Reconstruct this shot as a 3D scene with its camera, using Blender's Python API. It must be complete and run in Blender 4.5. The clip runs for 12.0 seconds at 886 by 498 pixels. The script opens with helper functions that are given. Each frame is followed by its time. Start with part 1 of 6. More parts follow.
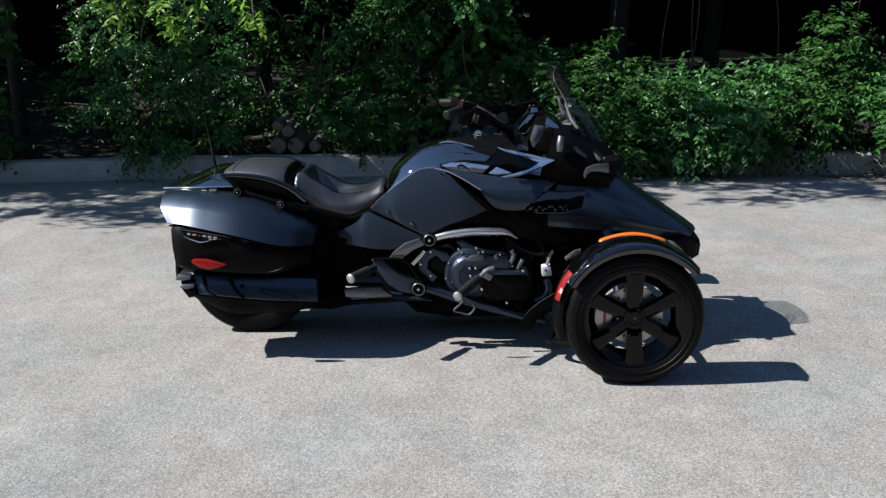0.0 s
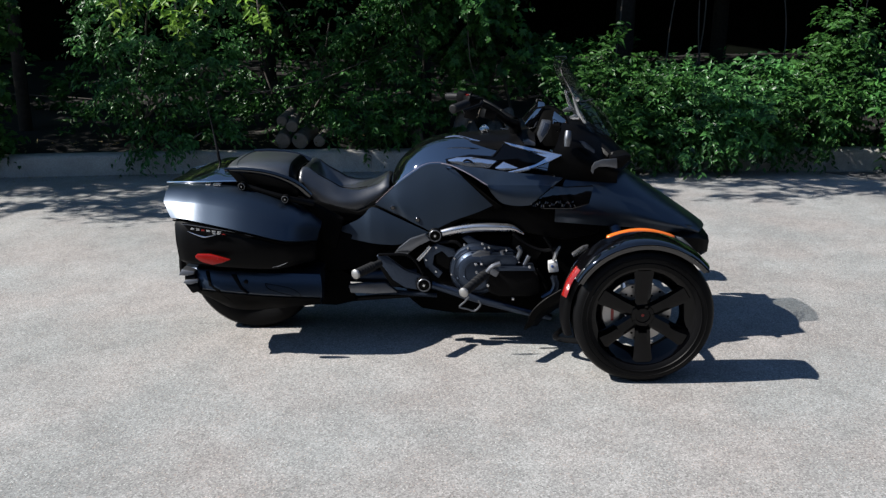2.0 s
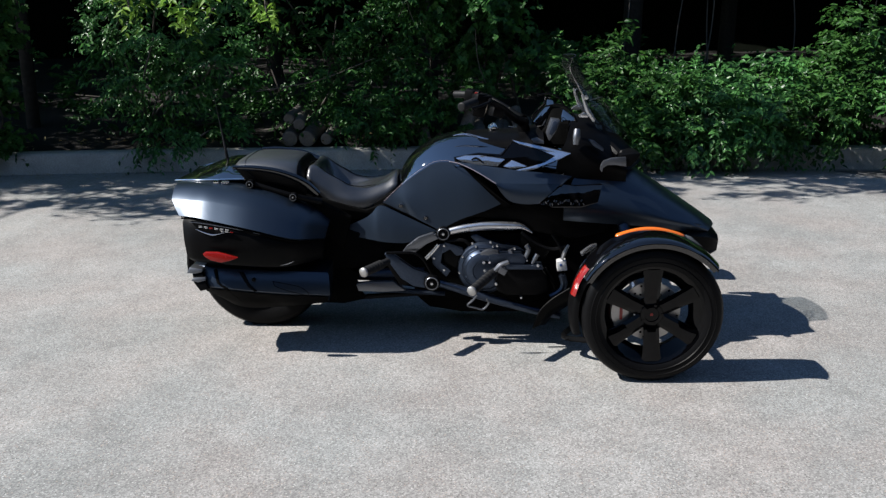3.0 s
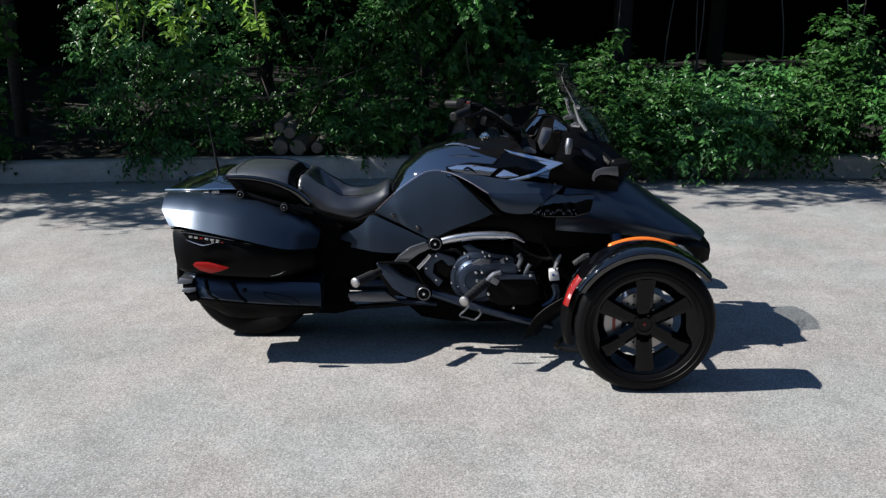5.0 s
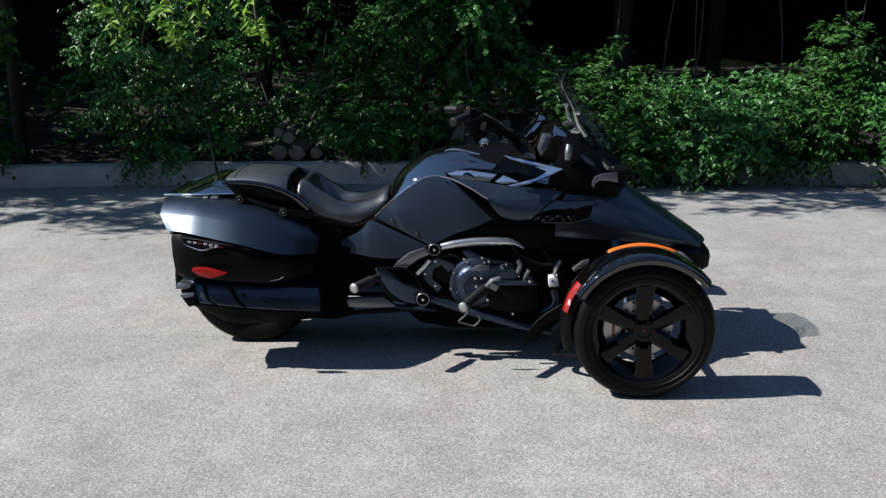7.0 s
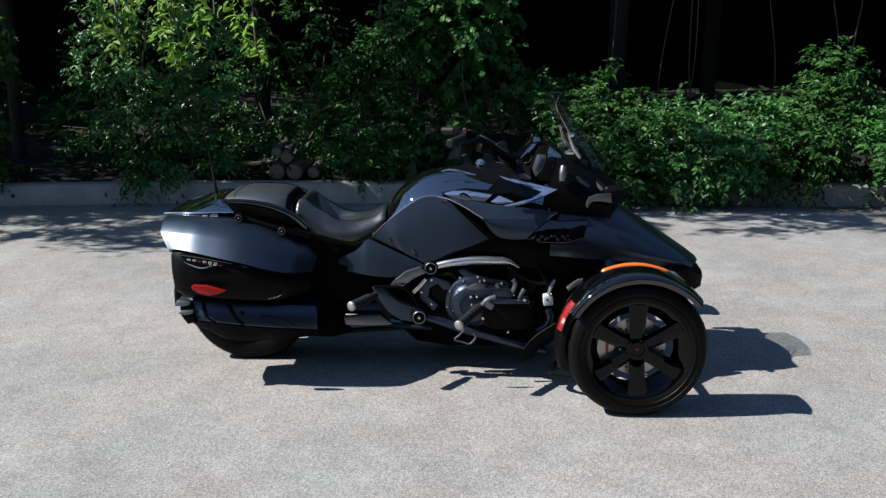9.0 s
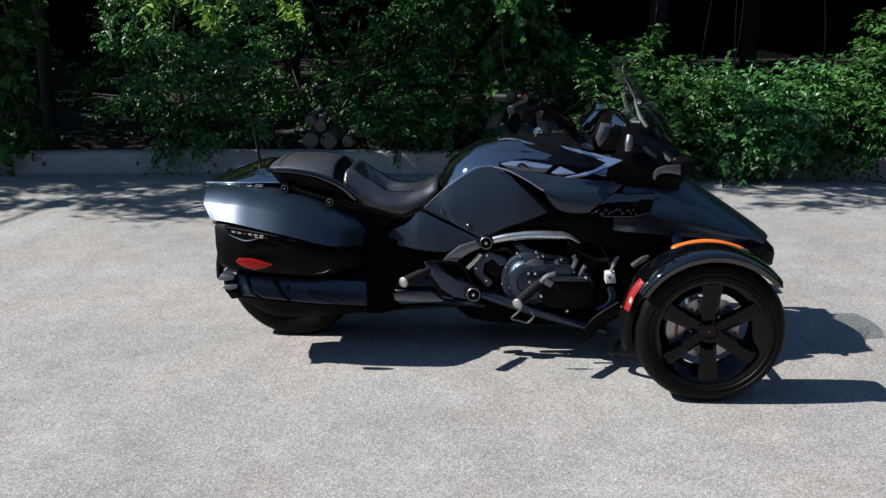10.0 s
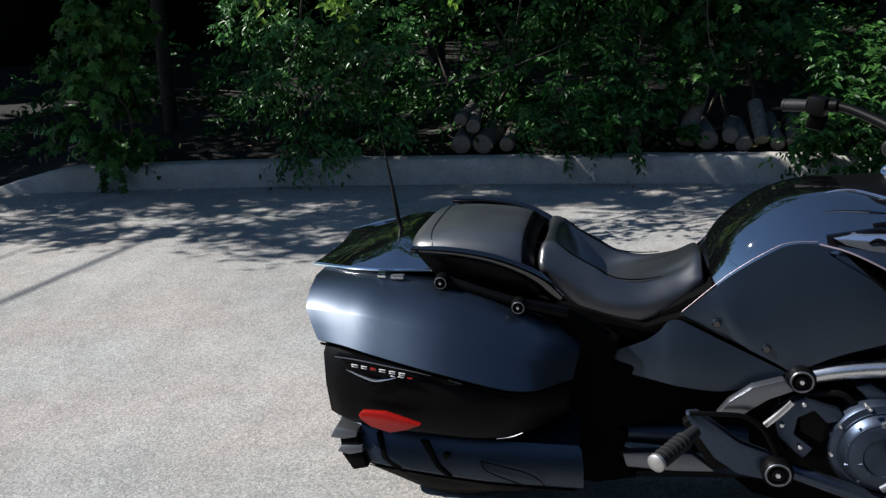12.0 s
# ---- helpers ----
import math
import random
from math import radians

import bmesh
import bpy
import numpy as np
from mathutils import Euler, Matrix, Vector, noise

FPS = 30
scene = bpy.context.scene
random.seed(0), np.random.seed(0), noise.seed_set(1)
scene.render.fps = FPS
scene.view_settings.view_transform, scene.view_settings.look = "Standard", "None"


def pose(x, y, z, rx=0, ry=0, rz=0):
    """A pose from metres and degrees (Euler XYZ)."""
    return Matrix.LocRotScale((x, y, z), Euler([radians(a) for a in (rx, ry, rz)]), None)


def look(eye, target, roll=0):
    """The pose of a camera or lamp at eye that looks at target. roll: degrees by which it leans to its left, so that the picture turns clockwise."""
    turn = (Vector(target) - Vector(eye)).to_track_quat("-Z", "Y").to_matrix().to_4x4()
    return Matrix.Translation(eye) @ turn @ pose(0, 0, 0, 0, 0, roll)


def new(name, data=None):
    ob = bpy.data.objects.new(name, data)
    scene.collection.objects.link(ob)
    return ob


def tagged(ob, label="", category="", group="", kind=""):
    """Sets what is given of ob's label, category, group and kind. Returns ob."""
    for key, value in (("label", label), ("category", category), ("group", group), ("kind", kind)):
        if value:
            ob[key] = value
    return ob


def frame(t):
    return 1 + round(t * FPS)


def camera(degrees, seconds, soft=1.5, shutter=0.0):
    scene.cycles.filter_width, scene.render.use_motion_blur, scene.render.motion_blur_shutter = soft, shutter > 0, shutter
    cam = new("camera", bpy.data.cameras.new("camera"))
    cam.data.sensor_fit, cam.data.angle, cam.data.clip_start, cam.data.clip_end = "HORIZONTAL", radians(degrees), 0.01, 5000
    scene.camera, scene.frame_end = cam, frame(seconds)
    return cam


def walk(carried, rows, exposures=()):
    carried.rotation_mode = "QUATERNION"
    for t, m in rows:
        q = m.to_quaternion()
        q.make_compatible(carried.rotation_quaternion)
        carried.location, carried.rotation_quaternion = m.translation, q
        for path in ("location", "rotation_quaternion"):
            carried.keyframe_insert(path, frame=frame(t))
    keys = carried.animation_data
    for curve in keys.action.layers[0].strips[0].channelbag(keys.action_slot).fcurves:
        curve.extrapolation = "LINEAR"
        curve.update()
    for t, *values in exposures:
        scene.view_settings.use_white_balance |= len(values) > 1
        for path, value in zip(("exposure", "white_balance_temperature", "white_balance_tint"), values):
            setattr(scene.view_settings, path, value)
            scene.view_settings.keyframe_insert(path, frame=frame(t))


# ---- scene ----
cam = camera(55.6, 12.0, soft=1.35)
PATH = [
    (0, (1.054, -3.93, 1.459), (0.991, -2.002, 0.933), -0.9),
    (0.5, (1.057, -3.919, 1.458), (0.99, -1.991, 0.931), -0.8),
    (1, (1.053, -3.912, 1.459), (0.984, -1.981, 0.944), -0.7),
    (1.5, (1.05, -3.902, 1.454), (0.985, -1.975, 0.921), -0.7),
    (2, (1.044, -3.896, 1.448), (0.972, -1.971, 0.913), -0.8),
    (2.5, (1.039, -3.89, 1.449), (0.959, -1.966, 0.907), -0.8),
    (3, (1.034, -3.887, 1.448), (0.948, -1.963, 0.908), -0.8),
    (5, (1.026, -3.87, 1.452), (0.963, -1.94, 0.93), -0.7),
    (5.5, (1.027, -3.866, 1.453), (0.965, -1.934, 0.94), -0.6),
    (6, (1.024, -3.866, 1.452), (0.969, -1.933, 0.942), -0.6),
    (6.5, (1.022, -3.862, 1.451), (0.964, -1.929, 0.939), -0.6),
    (8.5, (1.023, -3.885, 1.457), (0.966, -1.943, 0.981), -0.2),
    (9, (1.023, -3.914, 1.461), (0.973, -1.97, 0.997), -0.2),
    (9.5, (0.997, -3.895, 1.455), (0.945, -1.958, 0.962), 1.3),
    (10, (0.873, -3.726, 1.426), (0.772, -1.801, 0.895), -0.1),
    (10.5, (0.782, -3.34, 1.4), (0.383, -1.454, 0.865), 0.2),
    (11, (0.624, -2.958, 1.402), (0.293, -1.058, 0.872), -1.3),
    (11.5, (0.544, -2.556, 1.385), (0.197, -0.661, 0.848), -3.4),
    (12, (0.478, -2.197, 1.401), (0.047, -0.33, 0.829), -3.0),
]
walk(cam, [(t, look(eye, target, roll)) for t, eye, target, roll in PATH])

# ---- light: clear sky, sun from behind the machine, a little above 44 degrees ----
SUN_WAY = Vector((1.265, 0.165, -1.245)).normalized()
sun = new("sun", bpy.data.lights.new("sun", "SUN"))
sun.data.energy, sun.data.angle, sun.data.color = 5.0, radians(0.53), (1.0, 0.97, 0.93)
sun.matrix_basis = Matrix.Translation((-6, -1, 8)) @ SUN_WAY.to_track_quat("-Z", "Y").to_matrix().to_4x4()
world = bpy.data.worlds.new("world")
scene.world = world
world.use_nodes = True
sky = world.node_tree.nodes.new("ShaderNodeTexSky")
sky.sky_type, sky.sun_disc = "NISHITA", False
sky.air_density, sky.dust_density, sky.ozone_density = 1.0, 0.0, 4.5
sky.sun_elevation = math.asin(-SUN_WAY.z)
sky.sun_rotation = math.atan2(-SUN_WAY.x, -SUN_WAY.y)
background = world.node_tree.nodes["Background"]
background.inputs["Strength"].default_value = 0.072
world.node_tree.links.new(sky.outputs[0], background.inputs["Color"])
scene.view_settings.exposure = 0.88

# ---- materials ----
def material(name, color, rough=0.5, metal=0.0, grain=0.0, scale=60.0, bump=0.0, bump_scale=200.0, coat=0.0, spec=0.5,
             wear=0.0, wear_scale=6.0, ior=1.5, coat_rough=0.03):
    """A painted, metal or plastic surface with grain, wear and fine relief at real-world size."""
    m = bpy.data.materials.new(name)
    m.use_nodes = True
    nodes, link = m.node_tree.nodes, m.node_tree.links.new
    p = nodes["Principled BSDF"]
    p.inputs["Roughness"].default_value, p.inputs["Metallic"].default_value = rough, metal
    p.inputs["Coat Weight"].default_value, p.inputs["Coat Roughness"].default_value = coat, coat_rough
    p.inputs["Specular IOR Level"].default_value, p.inputs["IOR"].default_value = spec, ior
    p.inputs["Coat IOR"].default_value = ior
    place = nodes.new("ShaderNodeTexCoord").outputs["Object"]
    fine, broad = nodes.new("ShaderNodeTexNoise"), nodes.new("ShaderNodeTexNoise")
    fine.inputs["Scale"].default_value, fine.inputs["Detail"].default_value = scale, 4
    broad.inputs["Scale"].default_value, broad.inputs["Detail"].default_value = wear_scale, 3
    link(place, fine.inputs["Vector"]), link(place, broad.inputs["Vector"])
    mix = nodes.new("ShaderNodeMix")
    mix.data_type, mix.blend_type = "RGBA", "MIX"
    mix.inputs["A"].default_value = (*[c * (1 - grain) for c in color], 1)
    mix.inputs["B"].default_value = (*[min(1, c * (1 + grain)) for c in color], 1)
    link(fine.outputs["Fac"], mix.inputs["Factor"])
    link(mix.outputs["Result"], p.inputs["Base Color"])
    rng = nodes.new("ShaderNodeMapRange")
    rng.inputs["To Min"].default_value = max(0.01, rough * (1 - wear))
    rng.inputs["To Max"].default_value = min(1, rough * (1 + wear))
    rng.inputs["From Min"].default_value, rng.inputs["From Max"].default_value = 0.3, 0.7
    link(broad.outputs["Fac"], rng.inputs["Value"]), link(rng.outputs["Result"], p.inputs["Roughness"])
    if bump:
        relief, b = nodes.new("ShaderNodeTexNoise"), nodes.new("ShaderNodeBump")
        relief.inputs["Scale"].default_value, relief.inputs["Detail"].default_value = bump_scale, 3
        b.inputs["Strength"].default_value, b.inputs["Distance"].default_value = bump, 0.002
        link(place, relief.inputs["Vector"]), link(relief.outputs["Fac"], b.inputs["Height"])
        link(b.outputs["Normal"], p.inputs["Normal"])
    return m


def asphalt(name, dark, light, tint, stone=140.0, specks=False):
    """Old asphalt: pale stones in a darker binder, stains and rolled patches."""
    m = bpy.data.materials.new(name)
    m.use_nodes = True
    nodes, link = m.node_tree.nodes, m.node_tree.links.new
    p = nodes["Principled BSDF"]
    p.inputs["Roughness"].default_value, p.inputs["Specular IOR Level"].default_value = 0.85, 0.3
    place = nodes.new("ShaderNodeTexCoord").outputs["Object"]
    stones = nodes.new("ShaderNodeTexVoronoi")
    stones.inputs["Scale"].default_value = stone
    grit, patch, stain = (nodes.new("ShaderNodeTexNoise") for _ in range(3))
    for n, s, d in ((grit, 150.0, 6), (patch, 0.9, 5), (stain, 5.0, 6)):
        n.inputs["Scale"].default_value, n.inputs["Detail"].default_value = s, d
        n.inputs["Roughness"].default_value = 0.65
        link(place, n.inputs["Vector"])
    link(place, stones.inputs["Vector"])
    ramp = nodes.new("ShaderNodeValToRGB")
    ramp.color_ramp.elements[0].position, ramp.color_ramp.elements[1].position = 0.28, 0.72
    ramp.color_ramp.elements[0].color = (*[dark * c for c in tint], 1)
    ramp.color_ramp.elements[1].color = (*[light * c for c in tint], 1)
    ramp.color_ramp.elements.new(0.90).color = (*[min(0.7, light * 1.6 * c) for c in tint], 1)
    add = nodes.new("ShaderNodeMath")
    add.operation = "MULTIPLY_ADD"
    bright = nodes.new("ShaderNodeRGBToBW")
    link(stones.outputs["Color"], bright.inputs["Color"])
    link(bright.outputs["Val"], add.inputs[0])
    add.inputs[1].default_value = 0.52
    half = nodes.new("ShaderNodeMath")
    half.operation = "MULTIPLY_ADD"
    link(grit.outputs["Fac"], half.inputs[0])
    half.inputs[1].default_value, half.inputs[2].default_value = 0.9, -0.22
    link(half.outputs["Value"], add.inputs[2])
    link(add.outputs["Value"], ramp.inputs["Fac"])
    colour = ramp.outputs["Color"]
    for n, low, high, a, b in ((patch, 0.82, 1.12, 0.3, 0.7), (stain, 0.86, 1.08, 0.32, 0.62)):
        r, mul = nodes.new("ShaderNodeMapRange"), nodes.new("ShaderNodeMix")
        r.inputs["From Min"].default_value, r.inputs["From Max"].default_value = a, b
        r.inputs["To Min"].default_value, r.inputs["To Max"].default_value = low, high
        link(n.outputs["Fac"], r.inputs["Value"])
        mul.data_type, mul.blend_type = "RGBA", "MULTIPLY"
        mul.inputs["Factor"].default_value = 1.0
        grey = nodes.new("ShaderNodeCombineColor")
        for k in range(3):
            link(r.outputs["Result"], grey.inputs[k])
        link(colour, mul.inputs["A"]), link(grey.outputs["Color"], mul.inputs["B"])
        colour = mul.outputs["Result"]
    if specks:
        cells, pick, hue = nodes.new("ShaderNodeTexVoronoi"), nodes.new("ShaderNodeSeparateColor"), nodes.new("ShaderNodeTexNoise")
        cells.inputs["Scale"].default_value = 150.0
        link(place, cells.inputs["Vector"]), link(cells.outputs["Color"], pick.inputs["Color"])
        near = nodes.new("ShaderNodeMapRange")
        near.inputs["From Min"].default_value, near.inputs["From Max"].default_value = 0.46, 0.30
        link(cells.outputs["Distance"], near.inputs["Value"])
        for k, a, b_, tone in ((0, 0.86, 0.95, (0.44, 0.43, 0.415, 1)), (1, 0.16, 0.06, (0.09, 0.086, 0.08, 1)), (2, 0.93, 0.97, (0.30, 0.245, 0.215, 1))):
            r, mask, mix = nodes.new("ShaderNodeMapRange"), nodes.new("ShaderNodeMath"), nodes.new("ShaderNodeMix")
            r.inputs["From Min"].default_value, r.inputs["From Max"].default_value = a, b_
            link(pick.outputs[k], r.inputs["Value"])
            mask.operation = "MULTIPLY"
            link(r.outputs["Result"], mask.inputs[0]), link(near.outputs["Result"], mask.inputs[1])
            mix.data_type = "RGBA"
            mix.inputs["B"].default_value = tone
            link(mask.outputs["Value"], mix.inputs["Factor"]), link(colour, mix.inputs["A"])
            colour = mix.outputs["Result"]
        hue.inputs["Scale"].default_value, hue.inputs["Detail"].default_value = 1.4, 4
        link(place, hue.inputs["Vector"])
        warm, mul = nodes.new("ShaderNodeValToRGB"), nodes.new("ShaderNodeMix")
        warm.color_ramp.elements[0].position, warm.color_ramp.elements[1].position = 0.38, 0.62
        warm.color_ramp.elements[0].color, warm.color_ramp.elements[1].color = (0.970, 1.0, 0.990, 1), (1.030, 0.990, 0.960, 1)
        link(hue.outputs["Fac"], warm.inputs["Fac"])
        mul.data_type, mul.blend_type = "RGBA", "MULTIPLY"
        mul.inputs["Factor"].default_value = 1.0
        link(colour, mul.inputs["A"]), link(warm.outputs["Color"], mul.inputs["B"])
        colour = mul.outputs["Result"]
    link(colour, p.inputs["Base Color"])
    b = nodes.new("ShaderNodeBump")
    b.inputs["Strength"].default_value, b.inputs["Distance"].default_value = 0.45, 0.003
    link(add.outputs["Value"], b.inputs["Height"]), link(b.outputs["Normal"], p.inputs["Normal"])
    return m


def leaf_material(name, dark, light, gloss=0.42, through_light=0.35, spec=0.25):
    """Leaves, each of its own green, that let some light through."""
    m = bpy.data.materials.new(name)
    m.use_nodes = True
    nodes, link = m.node_tree.nodes, m.node_tree.links.new
    p = nodes["Principled BSDF"]
    p.inputs["Roughness"].default_value = gloss
    p.inputs["Specular IOR Level"].default_value = spec
    ramp = nodes.new("ShaderNodeValToRGB")
    ramp.color_ramp.elements[0].color, ramp.color_ramp.elements[1].color = (*dark, 1), (*light, 1)
    link(nodes.new("ShaderNodeNewGeometry").outputs["Random Per Island"], ramp.inputs["Fac"])
    blotch = nodes.new("ShaderNodeTexNoise")
    blotch.inputs["Scale"].default_value = 3.0
    r, mul = nodes.new("ShaderNodeMapRange"), nodes.new("ShaderNodeMix")
    r.inputs["From Min"].default_value, r.inputs["From Max"].default_value = 0.35, 0.65
    r.inputs["To Min"].default_value, r.inputs["To Max"].default_value = 0.7, 1.25
    link(nodes.new("ShaderNodeTexCoord").outputs["Object"], blotch.inputs["Vector"])
    link(blotch.outputs["Fac"], r.inputs["Value"])
    mul.data_type, mul.blend_type = "RGBA", "MULTIPLY"
    mul.inputs["Factor"].default_value = 1.0
    grey = nodes.new("ShaderNodeCombineColor")
    for k in range(3):
        link(r.outputs["Result"], grey.inputs[k])
    link(ramp.outputs["Color"], mul.inputs["A"]), link(grey.outputs["Color"], mul.inputs["B"])
    link(mul.outputs["Result"], p.inputs["Base Color"])
    glow, mix = nodes.new("ShaderNodeBsdfTranslucent"), nodes.new("ShaderNodeMixShader")
    link(mul.outputs["Result"], glow.inputs["Color"])
    mix.inputs["Fac"].default_value = through_light
    link(p.outputs["BSDF"], mix.inputs[1]), link(glow.outputs["BSDF"], mix.inputs[2])
    link(mix.outputs["Shader"], nodes["Material Output"].inputs["Surface"])
    return m


def clear_sheet(name, tint, rough=0.02, clear=0.85):
    """Thin smoked plastic: mostly seen through, with a glossy face."""
    m = bpy.data.materials.new(name)
    m.use_nodes = True
    nodes, link = m.node_tree.nodes, m.node_tree.links.new
    p = nodes["Principled BSDF"]
    p.inputs["Base Color"].default_value, p.inputs["Roughness"].default_value = (*tint, 1), rough
    see, mix = nodes.new("ShaderNodeBsdfTransparent"), nodes.new("ShaderNodeMixShader")
    see.inputs["Color"].default_value = (0.90, 0.93, 0.93, 1)
    mix.inputs["Fac"].default_value = clear
    link(p.outputs["BSDF"], mix.inputs[1]), link(see.outputs["BSDF"], mix.inputs[2])
    link(mix.outputs["Shader"], nodes["Material Output"].inputs["Surface"])
    return m


ASPHALT = asphalt("asphalt", 0.158, 0.330, (1.002, 0.986, 0.962), stone=165.0, specks=True)
ASPHALT_DARK = asphalt("asphalt_newer", 0.035, 0.12, (1.0, 1.0, 1.0))
CONCRETE = asphalt("kerb_concrete", 0.27, 0.43, (1.0, 0.97, 0.90), stone=220.0)
# Earth far darker than its own tone: tree shade is put into the colour.
SOIL = asphalt("shaded_soil", 0.004, 0.014, (1.0, 0.90, 0.78), stone=60.0)
BARK_DARK = material("dark_bark", (0.030, 0.026, 0.022), 0.95, grain=0.6, scale=25, bump=1.0, bump_scale=40, spec=0.1)
BARK = material("bark", (0.075, 0.066, 0.056), 0.9, grain=0.6, scale=25, bump=1.0, bump_scale=40)
BARK_GREY = material("weathered_bark", (0.13, 0.12, 0.108), 0.95, grain=0.75, scale=30, bump=1.0, bump_scale=45, spec=0.2)
# Near-black: the deep shade of the woods is put into this colour.
WOODS = material("woods_shade", (0.0025, 0.0035, 0.002), 0.95, grain=0.7, scale=6, spec=0.05)
LOG_END = material("sawn_wood", (0.16, 0.135, 0.11), 0.85, grain=0.4, scale=45, bump=0.5, bump_scale=90)
LEAF = leaf_material("leaf_green", (0.008, 0.040, 0.008), (0.062, 0.190, 0.040), gloss=0.42, through_light=0.38, spec=0.28)
LEAF_LIGHT = leaf_material("leaf_young", (0.012, 0.050, 0.011), (0.074, 0.190, 0.040), gloss=0.42, through_light=0.38, spec=0.24)
LEAF_NEW = leaf_material("leaf_new", (0.120, 0.240, 0.025), (0.220, 0.380, 0.055), gloss=0.50, through_light=0.48)
LEAF_BLUE = leaf_material("leaf_cool", (0.010, 0.044, 0.012), (0.098, 0.270, 0.070), gloss=0.36, through_light=0.36, spec=0.36)
LEAF_DRY = leaf_material("leaf_litter", (0.11, 0.085, 0.04), (0.30, 0.25, 0.12), gloss=0.8)

LACQUER = material("black_lacquer", (0.002, 0.002, 0.003), 0.025, grain=0.2, wear=0.4, ior=3.6)
SATIN = material("satin_black_paint", (0.016, 0.029, 0.050), 0.46, metal=0.92, grain=0.10, scale=900, wear=0.06, bump=0.02, bump_scale=900, coat=0.95, coat_rough=0.31)
GLOSS = material("gloss_black_paint", (0.002, 0.002, 0.0025), 0.05, grain=0.2, wear=0.4, coat=1.0)
RIM_BLACK = material("gloss_black_rim", (0.0012, 0.0012, 0.0016), 0.06, grain=0.2, wear=0.4, ior=1.30)
BARREL = material("gloss_black_barrel", (0.0012, 0.0012, 0.0016), 0.03, grain=0.2, wear=0.4, ior=1.30)
PLASTIC = material("black_plastic", (0.0022, 0.0022, 0.0025), 0.42, grain=0.2, scale=300, wear=0.2, bump=0.08, bump_scale=700, ior=1.17)
# Near-black for hidden parts: shade under and inside put into the colour; joints too.
DARK = material("dark_parts_and_shade", (0.0015, 0.0015, 0.0015), 0.8, grain=0.4, wear=0.2, spec=0.05)
VINYL = material("seat_vinyl", (0.008, 0.0095, 0.013), 0.42, grain=0.2, scale=150, wear=0.25, bump=0.2, bump_scale=420, spec=0.8, coat=1.0, coat_rough=0.30)
VINYL_TOP = material("seat_vinyl_grained", (0.017, 0.020, 0.025), 0.45, grain=0.2, scale=200, wear=0.2, bump=0.3, bump_scale=320, spec=0.8, coat=0.9, coat_rough=0.34)
RUBBER = material("rubber", (0.0026, 0.0026, 0.0030), 0.50, grain=0.35, scale=80, wear=0.15, bump=0.15, bump_scale=150, ior=1.22)
GRIP = material("grip_rubber", (0.009, 0.0093, 0.0102), 0.65, grain=0.3, scale=90, wear=0.2, bump=0.2, bump_scale=300, spec=0.2)
STEEL = material("satin_grey_metal", (0.62, 0.63, 0.65), 0.27, metal=0.95, grain=0.15, scale=200, wear=0.3)
BRACKET = material("dark_grey_metal", (0.16, 0.168, 0.185), 0.38, metal=0.9, grain=0.2, scale=200, wear=0.25)
ENGINE = material("engine_black_metal", (0.044, 0.058, 0.086), 0.42, metal=0.9, grain=0.3, scale=150, wear=0.3, bump=0.12, bump_scale=300)
CHROME = material("bright_metal", (0.75, 0.75, 0.76), 0.15, metal=1.0, grain=0.1, wear=0.4)
DISC = material("brake_disc_steel", (0.42, 0.41, 0.40), 0.40, metal=0.85, grain=0.15, scale=300, wear=0.3)
# Silver metal; beside the tank it also paints reflected sky.
SILVER = material("silver_and_sky", (0.46, 0.51, 0.60), 0.12, metal=0.9, grain=0.08, wear=0.3)
PIPING = material("rosy_silver_piping", (0.30, 0.25, 0.28), 0.3, metal=0.7, grain=0.1)
RED = material("red_reflector", (0.21, 0.006, 0.004), 0.25, grain=0.25, scale=600, wear=0.3, bump=0.3, bump_scale=350, coat=0.15)
AMBER = material("amber_lens", (0.62, 0.13, 0.010), 0.15, grain=0.2, scale=500, wear=0.3, bump=0.3, bump_scale=350, coat=0.8)
BLUE = material("blue_mark", (0.03, 0.08, 0.25), 0.4, grain=0.1)
PALE = material("pale_print", (0.48, 0.48, 0.48), 0.4, grain=0.1)
LENS = material("headlamp_lens", (0.10, 0.11, 0.12), 0.08, grain=0.2, coat=1.0)
SHEET = clear_sheet("smoked_windshield", (0.006, 0.007, 0.007), clear=0.74)



# ---- shaping helpers ----
def glide(pts, n):
    """n points on a smooth curve through pts."""
    p = np.array(pts, float)
    if len(p) == 2:
        return p[0] + np.linspace(0, 1, n)[:, None] * (p[1] - p[0])
    d = np.concatenate([[0], np.cumsum(np.linalg.norm(np.diff(p, axis=0), axis=1) + 1e-9)])
    ext = np.vstack([2 * p[0] - p[1], p, 2 * p[-1] - p[-2]])
    out = []
    for s in np.linspace(0, d[-1], n):
        i = min(len(p) - 2, int(np.searchsorted(d, s, side="right") - 1))
        u = (s - d[i]) / (d[i + 1] - d[i])
        a, b, c, e = ext[i:i + 4]
        out.append(0.5 * (2 * b + (c - a) * u + (2 * a - 5 * b + 4 * c - e) * u * u + (3 * b - a - 3 * c + e) * u ** 3))
    return np.array(out)


def thicken(bm, depth):
    """Gives an open sheet a back and a rim, its front staying where it is."""
    bm.normal_update()
    faces, rim = list(bm.faces), [e.link_loops[0] for e in bm.edges if e.is_boundary]
    back = {v: bm.verts.new(v.co - v.normal * depth) for v in list(bm.verts)}
    for loop in rim:
        a, b = loop.vert, loop.link_loop_next.vert
        bm.faces.new((b, a, back[a], back[b]))
    for f in faces:
        bm.faces.new([back[v] for v in reversed(f.verts)])


